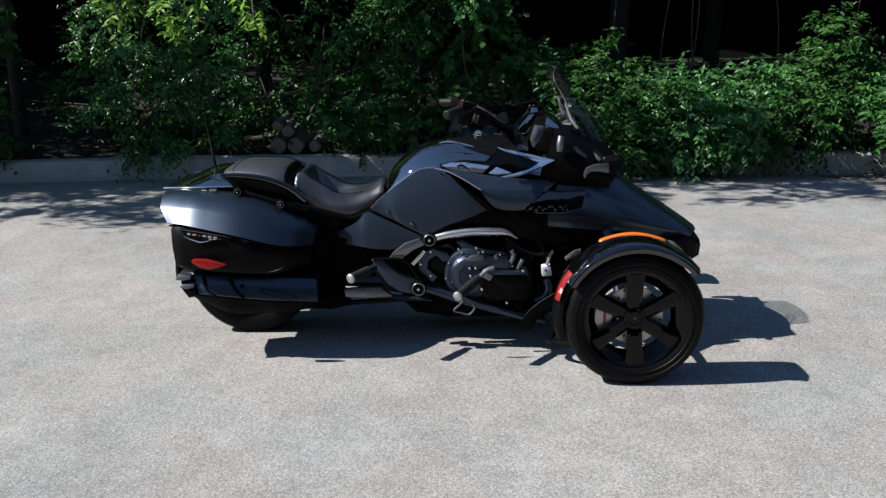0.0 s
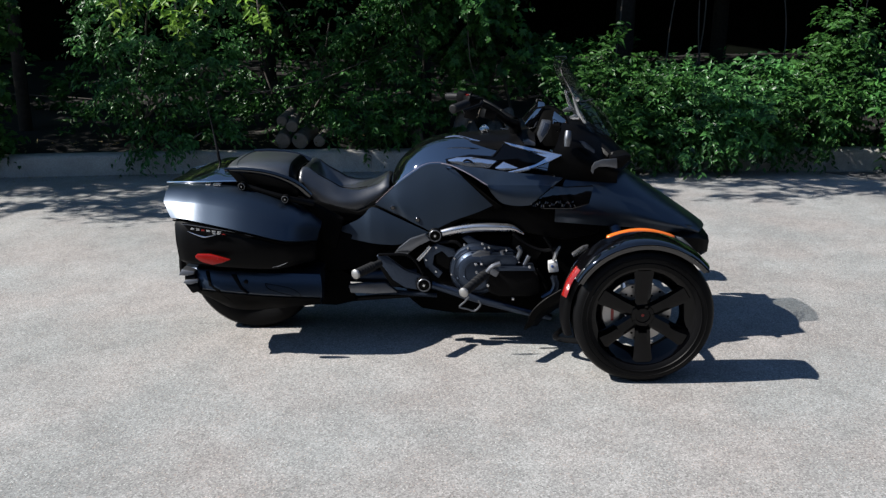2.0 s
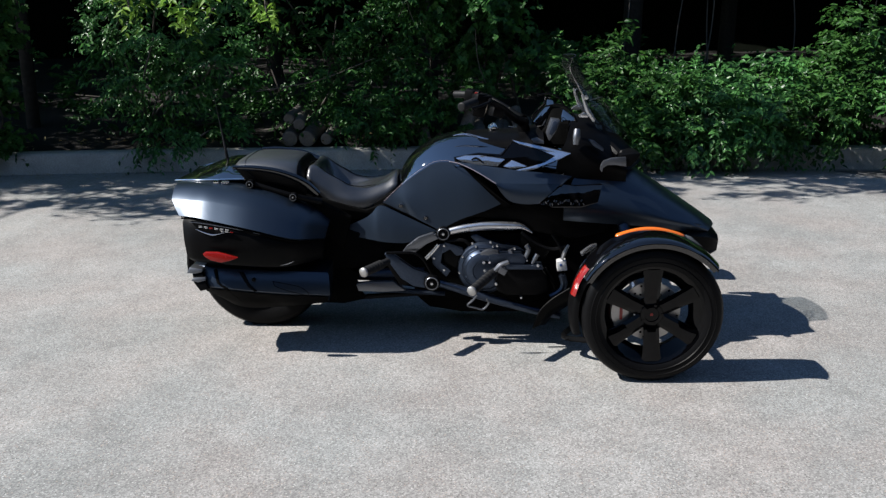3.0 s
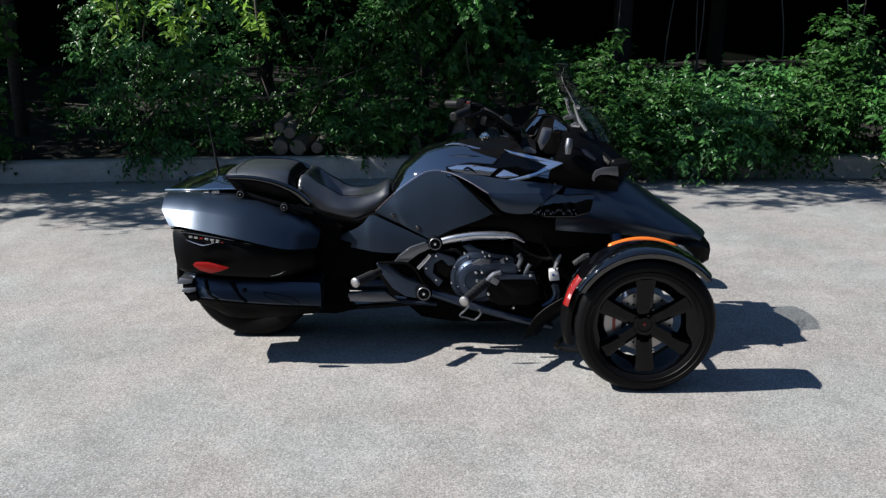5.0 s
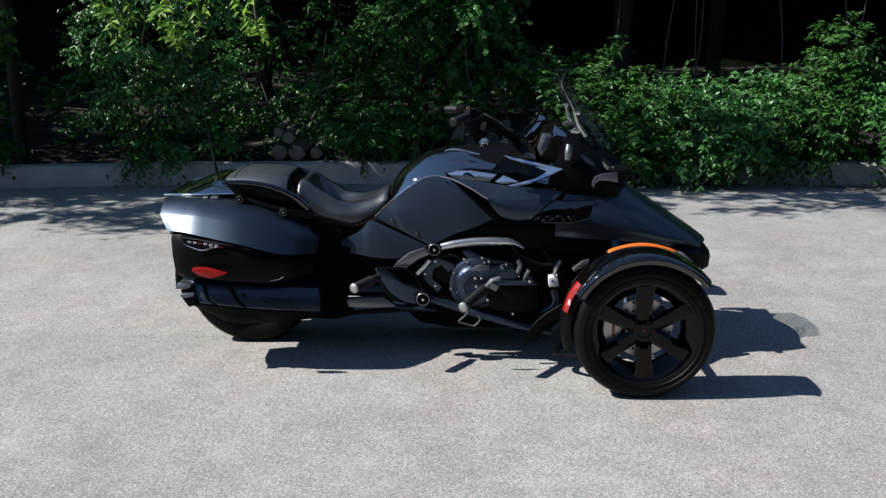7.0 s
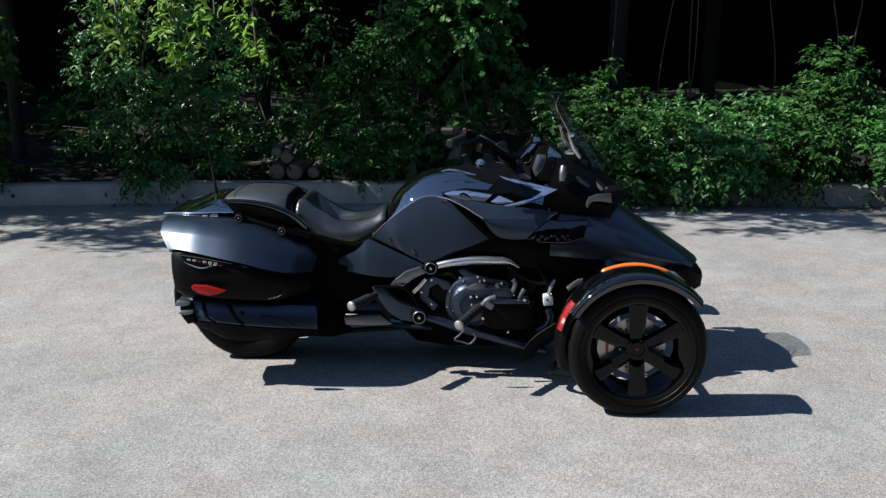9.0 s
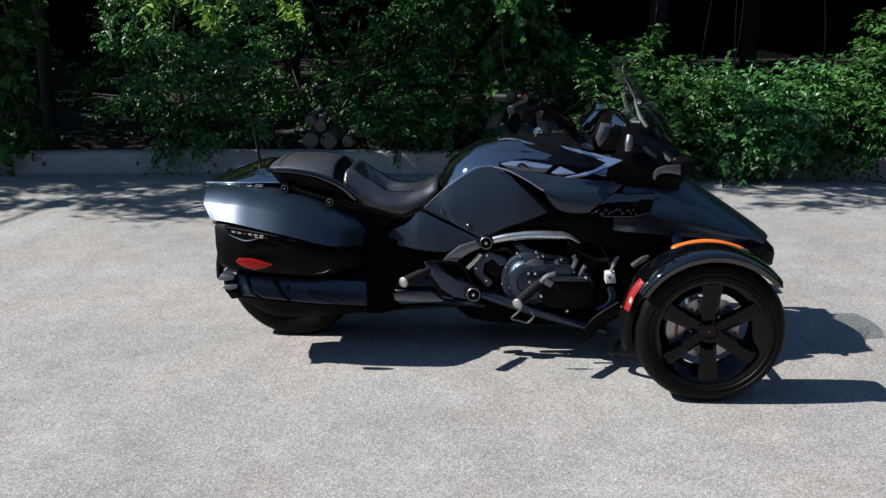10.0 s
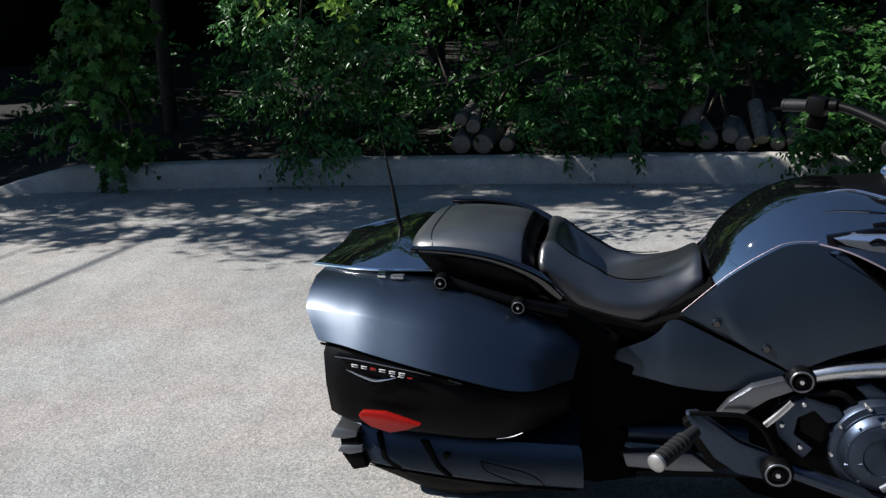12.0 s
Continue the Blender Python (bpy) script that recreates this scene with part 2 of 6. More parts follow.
def part(name, bm, mat, parent=None, label="", sharp=35, thick=0.0):
    """Links a bmesh as one mesh object, smooth with sharp creases, under its thing or part."""
    bmesh.ops.recalc_face_normals(bm, faces=bm.faces)
    if thick:
        thicken(bm, thick)
    me = bpy.data.meshes.new(name)
    bm.to_mesh(me)
    bm.free()
    me.materials.append(mat)
    me.shade_smooth()
    me.set_sharp_from_angle(angle=radians(sharp))
    ob = new(name, me)
    ob.parent = parent
    if label:
        tagged(ob, label)
    return ob


def thing(name, label, category, at=(0, 0, 0), group="", kind=""):
    ob = new(name)
    ob.location = at
    ob.empty_display_size = 0.2
    return tagged(ob, label, category, group, kind)


def loft(curves, nu=24, nv=0, closed=False, mirror=False):
    """A skin over curves that run the same way. nv: rounds the skin across them; closed: a tube with end caps; mirror: adds the other side."""
    g = np.array([glide(c, nu) for c in curves])
    if nv:
        loop = list(g) if not closed else [*g, g[0]]
        cols = [glide([c[i] for c in loop], nv) for i in range(nu)]
        g = np.array(cols).transpose(1, 0, 2)
        if closed:
            g = g[:-1]
    bm = bmesh.new()
    for side in ((1, -1) if mirror else (1,)):
        v = [[bm.verts.new((x, y * side, z)) for x, y, z in row] for row in g]
        k = len(v)
        for i in range(k if closed else k - 1):
            for j in range(nu - 1):
                bm.faces.new((v[i][j], v[i][j + 1], v[(i + 1) % k][j + 1], v[(i + 1) % k][j]))
        if closed:
            bm.faces.new([r[0] for r in v]), bm.faces.new([r[-1] for r in v])
    bmesh.ops.remove_doubles(bm, verts=bm.verts, dist=0.0004)
    return bm


def slab(outline, lean, depth, bevel=0.004, mirror=False, round_=0, hole=None):
    """A plate from its side outline (x, z). lean: (y at z = 0.6, y gained per metre of height, per metre of length); depth: inwards."""
    pts = [Vector((x, lean[0] + lean[1] * (z - 0.6) + lean[2] * (x - 0.8), z)) for x, z in outline]
    if round_:
        ring = glide([*pts, pts[0]], round_)[:-1]
        pts = [Vector(p) for p in ring]
    bm = bmesh.new()
    front = bm.faces.new([bm.verts.new(p) for p in pts])
    got = bmesh.ops.extrude_face_region(bm, geom=[front])
    bmesh.ops.translate(bm, verts=[g for g in got["geom"] if isinstance(g, bmesh.types.BMVert)], vec=(0, depth, 0))
    bmesh.ops.recalc_face_normals(bm, faces=bm.faces)
    if bevel:
        bmesh.ops.bevel(bm, geom=list(bm.edges), offset=bevel, segments=2, profile=0.6, affect="EDGES", clamp_overlap=True)
    if mirror:
        flip(bm)
    return bm


def flip(bm):
    """Adds the mirrored half across y = 0."""
    got = bmesh.ops.duplicate(bm, geom=list(bm.verts) + list(bm.edges) + list(bm.faces))["geom"]
    for v in got:
        if isinstance(v, bmesh.types.BMVert):
            v.co.y = -v.co.y
    bmesh.ops.reverse_faces(bm, faces=[f for f in got if isinstance(f, bmesh.types.BMFace)])
    return bm


def other_side(bm):
    """Turns the whole mesh to the other side of y = 0."""
    for v in bm.verts:
        v.co.y = -v.co.y
    bmesh.ops.reverse_faces(bm, faces=list(bm.faces))
    return bm


def tube(pts, r, n=24, sides=12, flat=1.0, bm=None):
    """A bar of round section along a smooth curve; r: one radius or one for each point; flat: squeezes it across y."""
    bm = bm or bmesh.new()
    c = glide(pts, n)
    rs = [float(q) for q in np.interp(np.linspace(0, 1, n), np.linspace(0, 1, len(r)), r)] if isinstance(r, (list, tuple)) else [r] * n
    rings = []
    for i in range(n):
        way = Vector(c[min(i + 1, n - 1)] - c[max(i - 1, 0)]).normalized()
        side = way.cross(Vector((0, 1, 0) if abs(way.y) < 0.8 else (0, 0, 1))).normalized()
        up = way.cross(side)
        rings.append([bm.verts.new(Vector(c[i]) + rs[i] * (math.cos(a) * side + math.sin(a) * up * flat))
                      for a in [2 * math.pi * k / sides for k in range(sides)]])
    for a, b in zip(rings, rings[1:]):
        for k in range(sides):
            bm.faces.new((a[k], a[(k + 1) % sides], b[(k + 1) % sides], b[k]))
    bm.faces.new(rings[0]), bm.faces.new(rings[-1])
    return bm


def turned(profile, centre, axis=(0, 1, 0), sides=32, bm=None):
    """A turned form: profile of (radius, distance along the axis)."""
    bm = bm or bmesh.new()
    turn = Vector((0, 0, 1)).rotation_difference(Vector(axis)).to_matrix()
    rings = []
    for r, h in profile:
        rings.append([bm.verts.new(Vector(centre) + turn @ Vector((r * math.cos(a), r * math.sin(a), h)))
                      for a in [2 * math.pi * k / sides for k in range(sides)]] if r > 1e-6
                     else [bm.verts.new(Vector(centre) + turn @ Vector((0, 0, h)))])
    for a, b in zip(rings, rings[1:]):
        if len(a) == 1 and len(b) == 1:
            continue
        for k in range(sides):
            q = [a[k % len(a)], a[(k + 1) % len(a)], b[(k + 1) % len(b)], b[k % len(b)]]
            q = list(dict.fromkeys(q))
            if len(q) > 2:
                bm.faces.new(q)
    return bm


def block(centre, size, bevel=0.006, turn=(0, 0, 0), bm=None):
    """A box with worn edges."""
    one = bmesh.new()
    bmesh.ops.create_cube(one, size=1, matrix=pose(*centre, *turn) @ Matrix.Diagonal((*size, 1)))
    bmesh.ops.bevel(one, geom=list(one.edges), offset=bevel, segments=2, profile=0.6, affect="EDGES", clamp_overlap=True)
    if bm is None:
        return one
    me = bpy.data.meshes.new("joined")
    one.to_mesh(me)
    one.free()
    bm.from_mesh(me)
    bpy.data.meshes.remove(me)
    return bm


def edged(*edges):
    """An outline of smooth edges that meet in corners."""
    out = []
    for e in edges:
        out += [tuple(p) for p in glide(e, 12 if len(e) > 2 else 2)[:-1]]
    return out


# ---- the setting ----
def ground_sheet():
    bm = bmesh.new()
    xs = [-300, -40, -8, -4, 0, 4, 8, 40, 300]
    v = [[bm.verts.new((x, y, 0)) for x in xs] for y in [-300, -40, -8, 0, 4.3, 40, 300]]
    for a, b in zip(v, v[1:]):
        for k in range(len(xs) - 1):
            bm.faces.new((a[k], a[k + 1], b[k + 1], b[k]))
    return tagged(part("ground", bm, ASPHALT), "worn pale grey asphalt of a parking area", "ground", kind="structure")


def newer_asphalt():
    bm = bmesh.new()
    rim = [(4.30, 3.90), (4.75, 3.35), (5.6, 2.6), (9.0, 0.6), (14, 0.0), (14, 3.9)]
    top = [bm.verts.new((x, y, 0.005)) for x, y in rim]
    low = [bm.verts.new((x, y, -0.01)) for x, y in rim]
    bm.faces.new(top)
    for k in range(len(rim)):
        bm.faces.new((top[k], top[(k + 1) % len(rim)], low[(k + 1) % len(rim)], low[k]))
    return tagged(part("road_patch", bm, ASPHALT_DARK), "darker strip of newer asphalt beside the kerb", "asphalt", kind="structure")


KERB_LINE = [(-5.9, 3.35), (-5.0, 3.62), (-4.4, 3.80), (-3.1, 3.97), (-2.0, 4.06), (0.0, 4.12), (1.8, 4.08), (3.4, 4.02), (5.0, 3.98), (9.0, 3.95)]


def kerb_point(x, back=0.0):
    y = np.interp(x, [p[0] for p in KERB_LINE], [p[1] for p in KERB_LINE])
    return y + back


def kerb():
    """Concrete kerb in lengths, with narrow joints, the end ramped down to the asphalt."""
    root = thing("kerb", "weathered grey concrete kerb with chipped edge, leaves hanging over it", "kerb", kind="structure")
    ends = [-4.85, -1.85, 0.06, 1.78, 3.60, 5.4, 9.0]
    rng = random.Random(4)
    for a, b in zip(ends, ends[1:]):
        n = 26
        curves = []
        for off, z in ((0.0, -0.06), (0.012, 0.165), (0.022, 0.187), (0.05, 0.198), (0.17, 0.203), (0.19, 0.19), (0.19, -0.06)):
            row = []
            for k in range(n):
                x = a + 0.002 + (b - a - 0.004) * k / (n - 1)
                low = min(1.0, max(0.0, (x + 4.86) / 0.75)) ** 0.7
                chip = 0.006 * noise.noise((x * 7, off * 30, z * 9)) if z > 0.1 else 0
                row.append((x, kerb_point(x, off) + chip, (z * low if z > 0 else z) + chip * 0.7 + 0.004 * noise.noise((x * 2.3, 5, 1))))
            curves.append(row)
        bm = bmesh.new()
        v = [[bm.verts.new(p) for p in row] for row in curves]
        for i in range(len(v) - 1):
            for j in range(n - 1):
                bm.faces.new((v[i][j], v[i][j + 1], v[i + 1][j + 1], v[i + 1][j]))
        bm.faces.new([r[0] for r in v]), bm.faces.new([r[-1] for r in v])
        part("kerb_stone", bm, CONCRETE, root, sharp=50)
    return root


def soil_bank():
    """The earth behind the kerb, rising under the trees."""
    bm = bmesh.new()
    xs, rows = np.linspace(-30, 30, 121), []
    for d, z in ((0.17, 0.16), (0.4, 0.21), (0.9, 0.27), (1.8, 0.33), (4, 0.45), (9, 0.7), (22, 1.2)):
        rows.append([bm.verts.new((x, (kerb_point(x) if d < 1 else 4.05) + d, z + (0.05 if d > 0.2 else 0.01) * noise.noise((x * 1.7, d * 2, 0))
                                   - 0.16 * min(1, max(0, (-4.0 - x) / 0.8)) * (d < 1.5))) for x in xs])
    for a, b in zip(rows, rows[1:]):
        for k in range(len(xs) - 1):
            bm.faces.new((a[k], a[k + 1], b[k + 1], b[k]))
    return tagged(part("shaded_soil", bm, SOIL), "bare earth and leaf litter, the trees' shade put into its colour", "ground", kind="structure")


ground_sheet(), newer_asphalt(), kerb(), soil_bank()



# ---- the three-wheeled motorcycle: rear axle above the origin, nose towards +x, right side towards -y ----
bike = thing("three_wheeled_motorcycle", "black three-wheeled touring motorcycle parked on sunlit asphalt", "motorcycle")


def bolt(x, y, z, r, parent, name="bolt", mat=PLASTIC, label=""):
    """A round boss with a rim, a groove and a hexagon head, facing -y."""
    ob = part(name, turned([(r, 0.02), (r, -0.004), (r * 0.9, -0.010), (r * 0.74, -0.010), (r * 0.68, -0.004), (r * 0.48, -0.004), (r * 0.42, -0.010), (r * 0.24, -0.012), (r * 0.20, -0.006), (0, -0.006)],
                          (x, y, z), (0, 1, 0), 24), mat, parent, label)
    part("boss_ring", turned([(r * 0.66, -0.003), (r * 0.70, -0.0115), (r * 0.80, -0.0115), (r * 0.86, -0.009)], (x, y, z), (0, 1, 0), 24), BRACKET, ob)
    part("bolt_head", turned([(r * 0.19, 0), (r * 0.19, -0.013), (r * 0.15, -0.015), (0, -0.015)], (x, y, z), (0, 1, 0), 6), STEEL, ob, "bright hexagon bolt head")
    return ob


def stud(x, y, z, r, parent, mat=CHROME, name="bolt"):
    return part(name, turned([(r, 0.006), (r, -0.003), (r * 0.75, -0.006), (0, -0.007)], (x, y, z), (0, 1, 0), 10), mat, parent)


# ---- wheels ----
def front_wheel(side):
    yc, zc, xc, s = -0.657, 0.282, 1.720, side

    def own(bm):
        return bm if s > 0 else other_side(bm)
    c = (xc, yc, zc)
    wheel = part("front_wheel", own(turned([(0.150, -0.020), (0.182, -0.055), (0.197, -0.068), (0.206, -0.072), (0.207, -0.066), (0.196, -0.058), (0.186, -0.040), (0.183, 0.0), (0.190, 0.06), (0.207, 0.072), (0.20, 0.075), (0.175, 0.06), (0.170, -0.02), (0.150, -0.020)], c, sides=64)),
                 BARREL, bike, "gloss black six-spoke alloy wheel")
    r = 0.281
    part("tyre", own(turned([(0.203, -0.070), (0.215, -0.078), (0.235, -0.083), (0.252, -0.0825), (0.266, -0.076), (0.2745, -0.066), (0.2795, -0.055), (r, -0.03), (r, 0.03), (0.2795, 0.055), (0.272, 0.07), (0.25, 0.082), (0.22, 0.08), (0.203, 0.07)], c, sides=96)),
         RUBBER, wheel, "black road tyre with worn sidewall")
    bm = bmesh.new()
    for g in (-0.045, -0.018, 0.014, 0.045):
        turned([(r + 0.0006, g - 0.004), (r - 0.0, g), (r + 0.0006, g + 0.004)], c, sides=72, bm=bm)
    part("tread_groove", own(bm), DARK, wheel)
    for h in (0.2255, 0.246):
        part("sidewall_ring", own(turned([(h - 0.002, -0.0815), (h, -0.0845), (h + 0.002, -0.0820)], c, sides=64)), RUBBER, wheel)
    for k in range(7):
        a = 0.90 + 0.055 * k
        part("sidewall_mark", own(block((xc + 0.243 * math.cos(a), yc - 0.0835, zc + 0.243 * math.sin(a)), (0.009, 0.002, 0.011), 0.0008, (0, 90 - math.degrees(a), 0))), PLASTIC, wheel)
    for k in range(6):
        a = math.pi / 2 + k * math.pi / 3 + 0.03
        ca, sa = math.cos(a), math.sin(a)
        rows = []
        for d, w, y in ((0.03, 0.030, -0.035), (0.07, 0.031, -0.046), (0.12, 0.033, -0.052), (0.165, 0.036, -0.058), (0.192, 0.042, -0.060)):
            rows.append([(d, w, y), (d, w * 0.55, y - 0.008), (d, -w * 0.55, y - 0.008), (d, -w, y), (d, -w * 0.7, y + 0.026), (d, w * 0.7, y + 0.026)])
        curves = [[(xc + q[0] * ca - q[1] * sa, yc + q[2], zc + q[0] * sa + q[1] * ca) for q in (row[i] for row in rows)] for i in range(6)]
        part("spoke", own(loft(curves, 12, closed=True)), RIM_BLACK, wheel, sharp=28)
    part("hub_cap", own(turned([(0.052, 0.02), (0.052, -0.040), (0.044, -0.050), (0.030, -0.053), (0.028, -0.047), (0, -0.047)], c, sides=32)), RIM_BLACK, wheel)
    part("hub_emblem", own(turned([(0.008, -0.046), (0.006, -0.049), (0, -0.050)], c, sides=6)), RED, wheel, "small red centre emblem")
    for k in range(5):
        a = 2 * math.pi * k / 5
        part("wheel_nut", own(turned([(0.007, -0.03), (0.007, -0.052), (0, -0.054)], (xc + 0.040 * math.cos(a), yc, zc + 0.040 * math.sin(a)), sides=6)), RIM_BLACK, wheel)
    disc = part("brake_disc", own(turned([(0.065, -0.006), (0.122, -0.006), (0.122, 0.002), (0.065, 0.002), (0.065, -0.006)], c, sides=48)), DISC, wheel, "drilled steel brake disc")
    bm = bmesh.new()
    for k in range(36):
        a, rr = 2 * math.pi * k / 36, (0.080, 0.096, 0.112)[k % 3]
        turned([(0.005, -0.0065), (0, -0.0067)], (xc + rr * math.cos(a), yc, zc + rr * math.sin(a)), sides=8, bm=bm)
    tagged(part("disc_holes", own(bm), DARK, disc), kind="stuff")
    caliper = part("brake_caliper", own(slab([(xc - 0.155, zc + 0.055), (xc - 0.105, zc + 0.06), (xc - 0.085, zc + 0.01), (xc - 0.092, zc - 0.05), (xc - 0.14, zc - 0.06), (xc - 0.165, zc)], (yc - 0.028, 0, 0), 0.07, 0.006)), DISC, wheel, "grey brake caliper")
    part("caliper_mark", own(block((xc - 0.118, yc - 0.029, zc), (0.012, 0.004, 0.055), 0.001)), RED, caliper)
    # fender
    fen = []
    for y, dr in ((-0.748, 0.004), (-0.752, 0.022), (-0.738, 0.033), (-0.70, 0.041), (-0.65, 0.043), (-0.585, 0.040), (-0.565, 0.032), (-0.56, 0.010)):
        fen.append([(xc + (r + dr) * math.cos(a) * (1.0 + 0.02 * (a < 1)), y, zc + (r + dr) * math.sin(a)) for a in np.linspace(math.radians(150), math.radians(41), 14)])
    f = part("front_fender", own(loft(fen, 48, 22)), GLOSS, bike, "gloss black front fender over the wheel", thick=0.005, sharp=60)
    lip = [(xc + (r + 0.024) * math.cos(a), -0.757, zc + (r + 0.024) * math.sin(a)) for a in np.linspace(math.radians(151), math.radians(40), 14)]
    part("fender_edge", own(tube(lip, 0.005, 48, 8)), GLOSS, f)
    amb = []
    for y, dr in ((-0.594, 0.036), (-0.590, 0.044), (-0.578, 0.047), (-0.568, 0.044), (-0.564, 0.036)):
        amb.append([(xc + (r + dr * (0.8 if e else 1)) * math.cos(a), y, zc + (r + dr * (0.78 if e else 1)) * math.sin(a)) for a, e in ((2.02, 1), (1.97, 0), (1.7, 0), (1.45, 0), (1.17, 0), (1.11, 1))])
    part("marker_lamp", own(loft(amb, 20, 9)), AMBER, f, "long amber marker lamp on the fender", thick=0.004)
    back = []
    for y, dr in ((-0.715, 0.010), (-0.705, 0.034), (-0.66, 0.042), (-0.60, 0.040), (-0.575, 0.012)):
        back.append([(xc + (r + dr) * math.cos(a), y, zc + (r + dr) * math.sin(a)) for a in np.linspace(math.radians(149), math.radians(196), 8)])
    g = part("fender_rear", own(loft(back, 16, 12)), PLASTIC, f, "matt black rear skirt of the fender", thick=0.004)
    red = []
    for y, dr in ((-0.712, 0.036), (-0.700, 0.048), (-0.678, 0.050), (-0.668, 0.040)):
        red.append([(xc + (r + dr) * math.cos(a), y - 0.012 * (a > 2.75), zc + (r + dr) * math.sin(a)) for a in np.linspace(math.radians(143), math.radians(165), 6)])
    part("side_reflector", own(loft(red, 12, 8)), RED, f, "narrow bright red reflector strip", thick=0.004)
    # suspension arms
    part("upper_arm", own(tube([(1.70, -0.57, 0.36), (1.66, -0.40, 0.39), (1.60, -0.22, 0.40)], [0.016, 0.02, 0.024], 10, 10)), BRACKET, bike)
    part("lower_arm", own(tube([(1.72, -0.57, 0.20), (1.62, -0.38, 0.19), (1.50, -0.20, 0.20)], [0.018, 0.024, 0.028], 10, 10)), BRACKET, bike)
    part("lower_arm", own(tube([(1.72, -0.57, 0.20), (1.80, -0.38, 0.20), (1.86, -0.20, 0.21)], [0.018, 0.022, 0.026], 10, 10)), BRACKET, bike)
    part("damper", own(tube([(1.71, -0.50, 0.22), (1.69, -0.36, 0.42), (1.66, -0.24, 0.58)], [0.022, 0.026, 0.024], 12, 12)), ENGINE, bike)


front_wheel(1), front_wheel(-1)

rw = part("rear_wheel", turned([(0.05, -0.02), (0.12, -0.03), (0.17, -0.06), (0.19, -0.09), (0.20, -0.095), (0.20, 0.095), (0.19, 0.09), (0.12, 0.03), (0.05, 0.02), (0.05, -0.02)], (0, 0, 0.303), sides=48), GLOSS, bike, "black rear wheel")
part("tyre", turned([(0.198, -0.095), (0.225, -0.108), (0.26, -0.113), (0.285, -0.108), (0.297, -0.095), (0.302, -0.07), (0.303, 0), (0.302, 0.07), (0.297, 0.095), (0.285, 0.108), (0.26, 0.113), (0.225, 0.108), (0.198, 0.095)], (0, 0, 0.303), sides=96),
     RUBBER, rw, "wide black rear tyre")
bm = bmesh.new()
for g in (-0.07, -0.03, 0.03, 0.07):
    turned([(0.3036, g - 0.005), (0.3026, g), (0.3036, g + 0.005)], (0, 0, 0.303), sides=72, bm=bm)
part("tread_groove", bm, DARK, rw)
fen = []
for y, dr in ((-0.14, 0.0), (-0.145, 0.03), (-0.10, 0.045), (0, 0.05), (0.10, 0.045), (0.145, 0.03), (0.14, 0.0)):
    fen.append([((0.31 + dr) * math.cos(a), y, 0.31 + (0.31 + dr) * math.sin(a)) for a in np.linspace(math.radians(60), math.radians(184), 14)])
part("rear_fender", loft(fen, 40, 18), PLASTIC, bike, "matt black rear fender", thick=0.005)
bm = block((-0.315, 0, 0.60), (0.03, 0.26, 0.07), 0.012)
part("tail_lamp", bm, RED, bike, "red tail lamp bar")

# ---- dark core: near-black fillers for shaded frame, belly, inner bodywork ----
part("frame_core", slab([(0.30, 0.30), (0.45, 0.56), (0.62, 0.66), (0.80, 0.76), (1.30, 0.76), (1.50, 0.62), (1.50, 0.30), (1.30, 0.17), (0.80, 0.20)], (-0.17, 0, 0), 0.34, 0.02), DARK, bike, "near-black filler for the shaded frame and belly behind the panels")
part("front_core", slab([(1.28, 0.72), (1.60, 0.70), (1.90, 0.56), (2.00, 0.46), (1.96, 0.36), (1.60, 0.20), (1.30, 0.22)], (-0.23, 0, 0), 0.46, 0.02), DARK, bike, "near-black filler for the shaded inside of the nose")
part("rear_core", slab([(-0.26, 0.46), (-0.26, 0.70), (0.05, 0.73), (0.30, 0.66), (0.46, 0.57), (0.42, 0.42), (0.20, 0.62), (0, 0.65)], (-0.24, 0, 0), 0.48, 0.01), DARK, bike, "near-black filler for subframe and shade under the seat")
for s in (1, -1):
    one = tube([(0.02, -0.135, 0.303), (0.20, -0.15, 0.30), (0.45, -0.16, 0.285), (0.78, -0.15, 0.28)], [0.035, 0.030, 0.032, 0.045], 20, 12)
    arm = part("swingarm", one if s > 0 else other_side(one), ENGINE, bike, "dark cast swingarm")
part("swingarm_plate", slab([(0.470, 0.262), (0.545, 0.270), (0.640, 0.272), (0.700, 0.228), (0.594, 0.222), (0.480, 0.226)], (-0.20, 0.13, 0), 0.03, 0.006), BRACKET, bike, "bare grey swingarm casting")
belt = slab([(0.431, 0.183), (0.693, 0.199), (0.849, 0.205), (0.848, 0.194), (0.692, 0.183), (0.430, 0.166)], (-0.20, 0, 0), 0.03, 0.002)
part("drive_belt", belt, RUBBER, bike)
part("lower_link", tube([(x, -0.2, z) for x, z in [(0.409, 0.281), (0.537, 0.221), (0.693, 0.213), (0.875, 0.199)]], 0.012, 16, 8), ENGINE, bike)
part("rear_mount", slab([(0.286, 0.341), (0.441, 0.327), (0.486, 0.300), (0.462, 0.233), (0.507, 0.179), (0.407, 0.157), (0.276, 0.162)], (-0.22, 0, 0), 0.05, 0.006), DARK, bike)

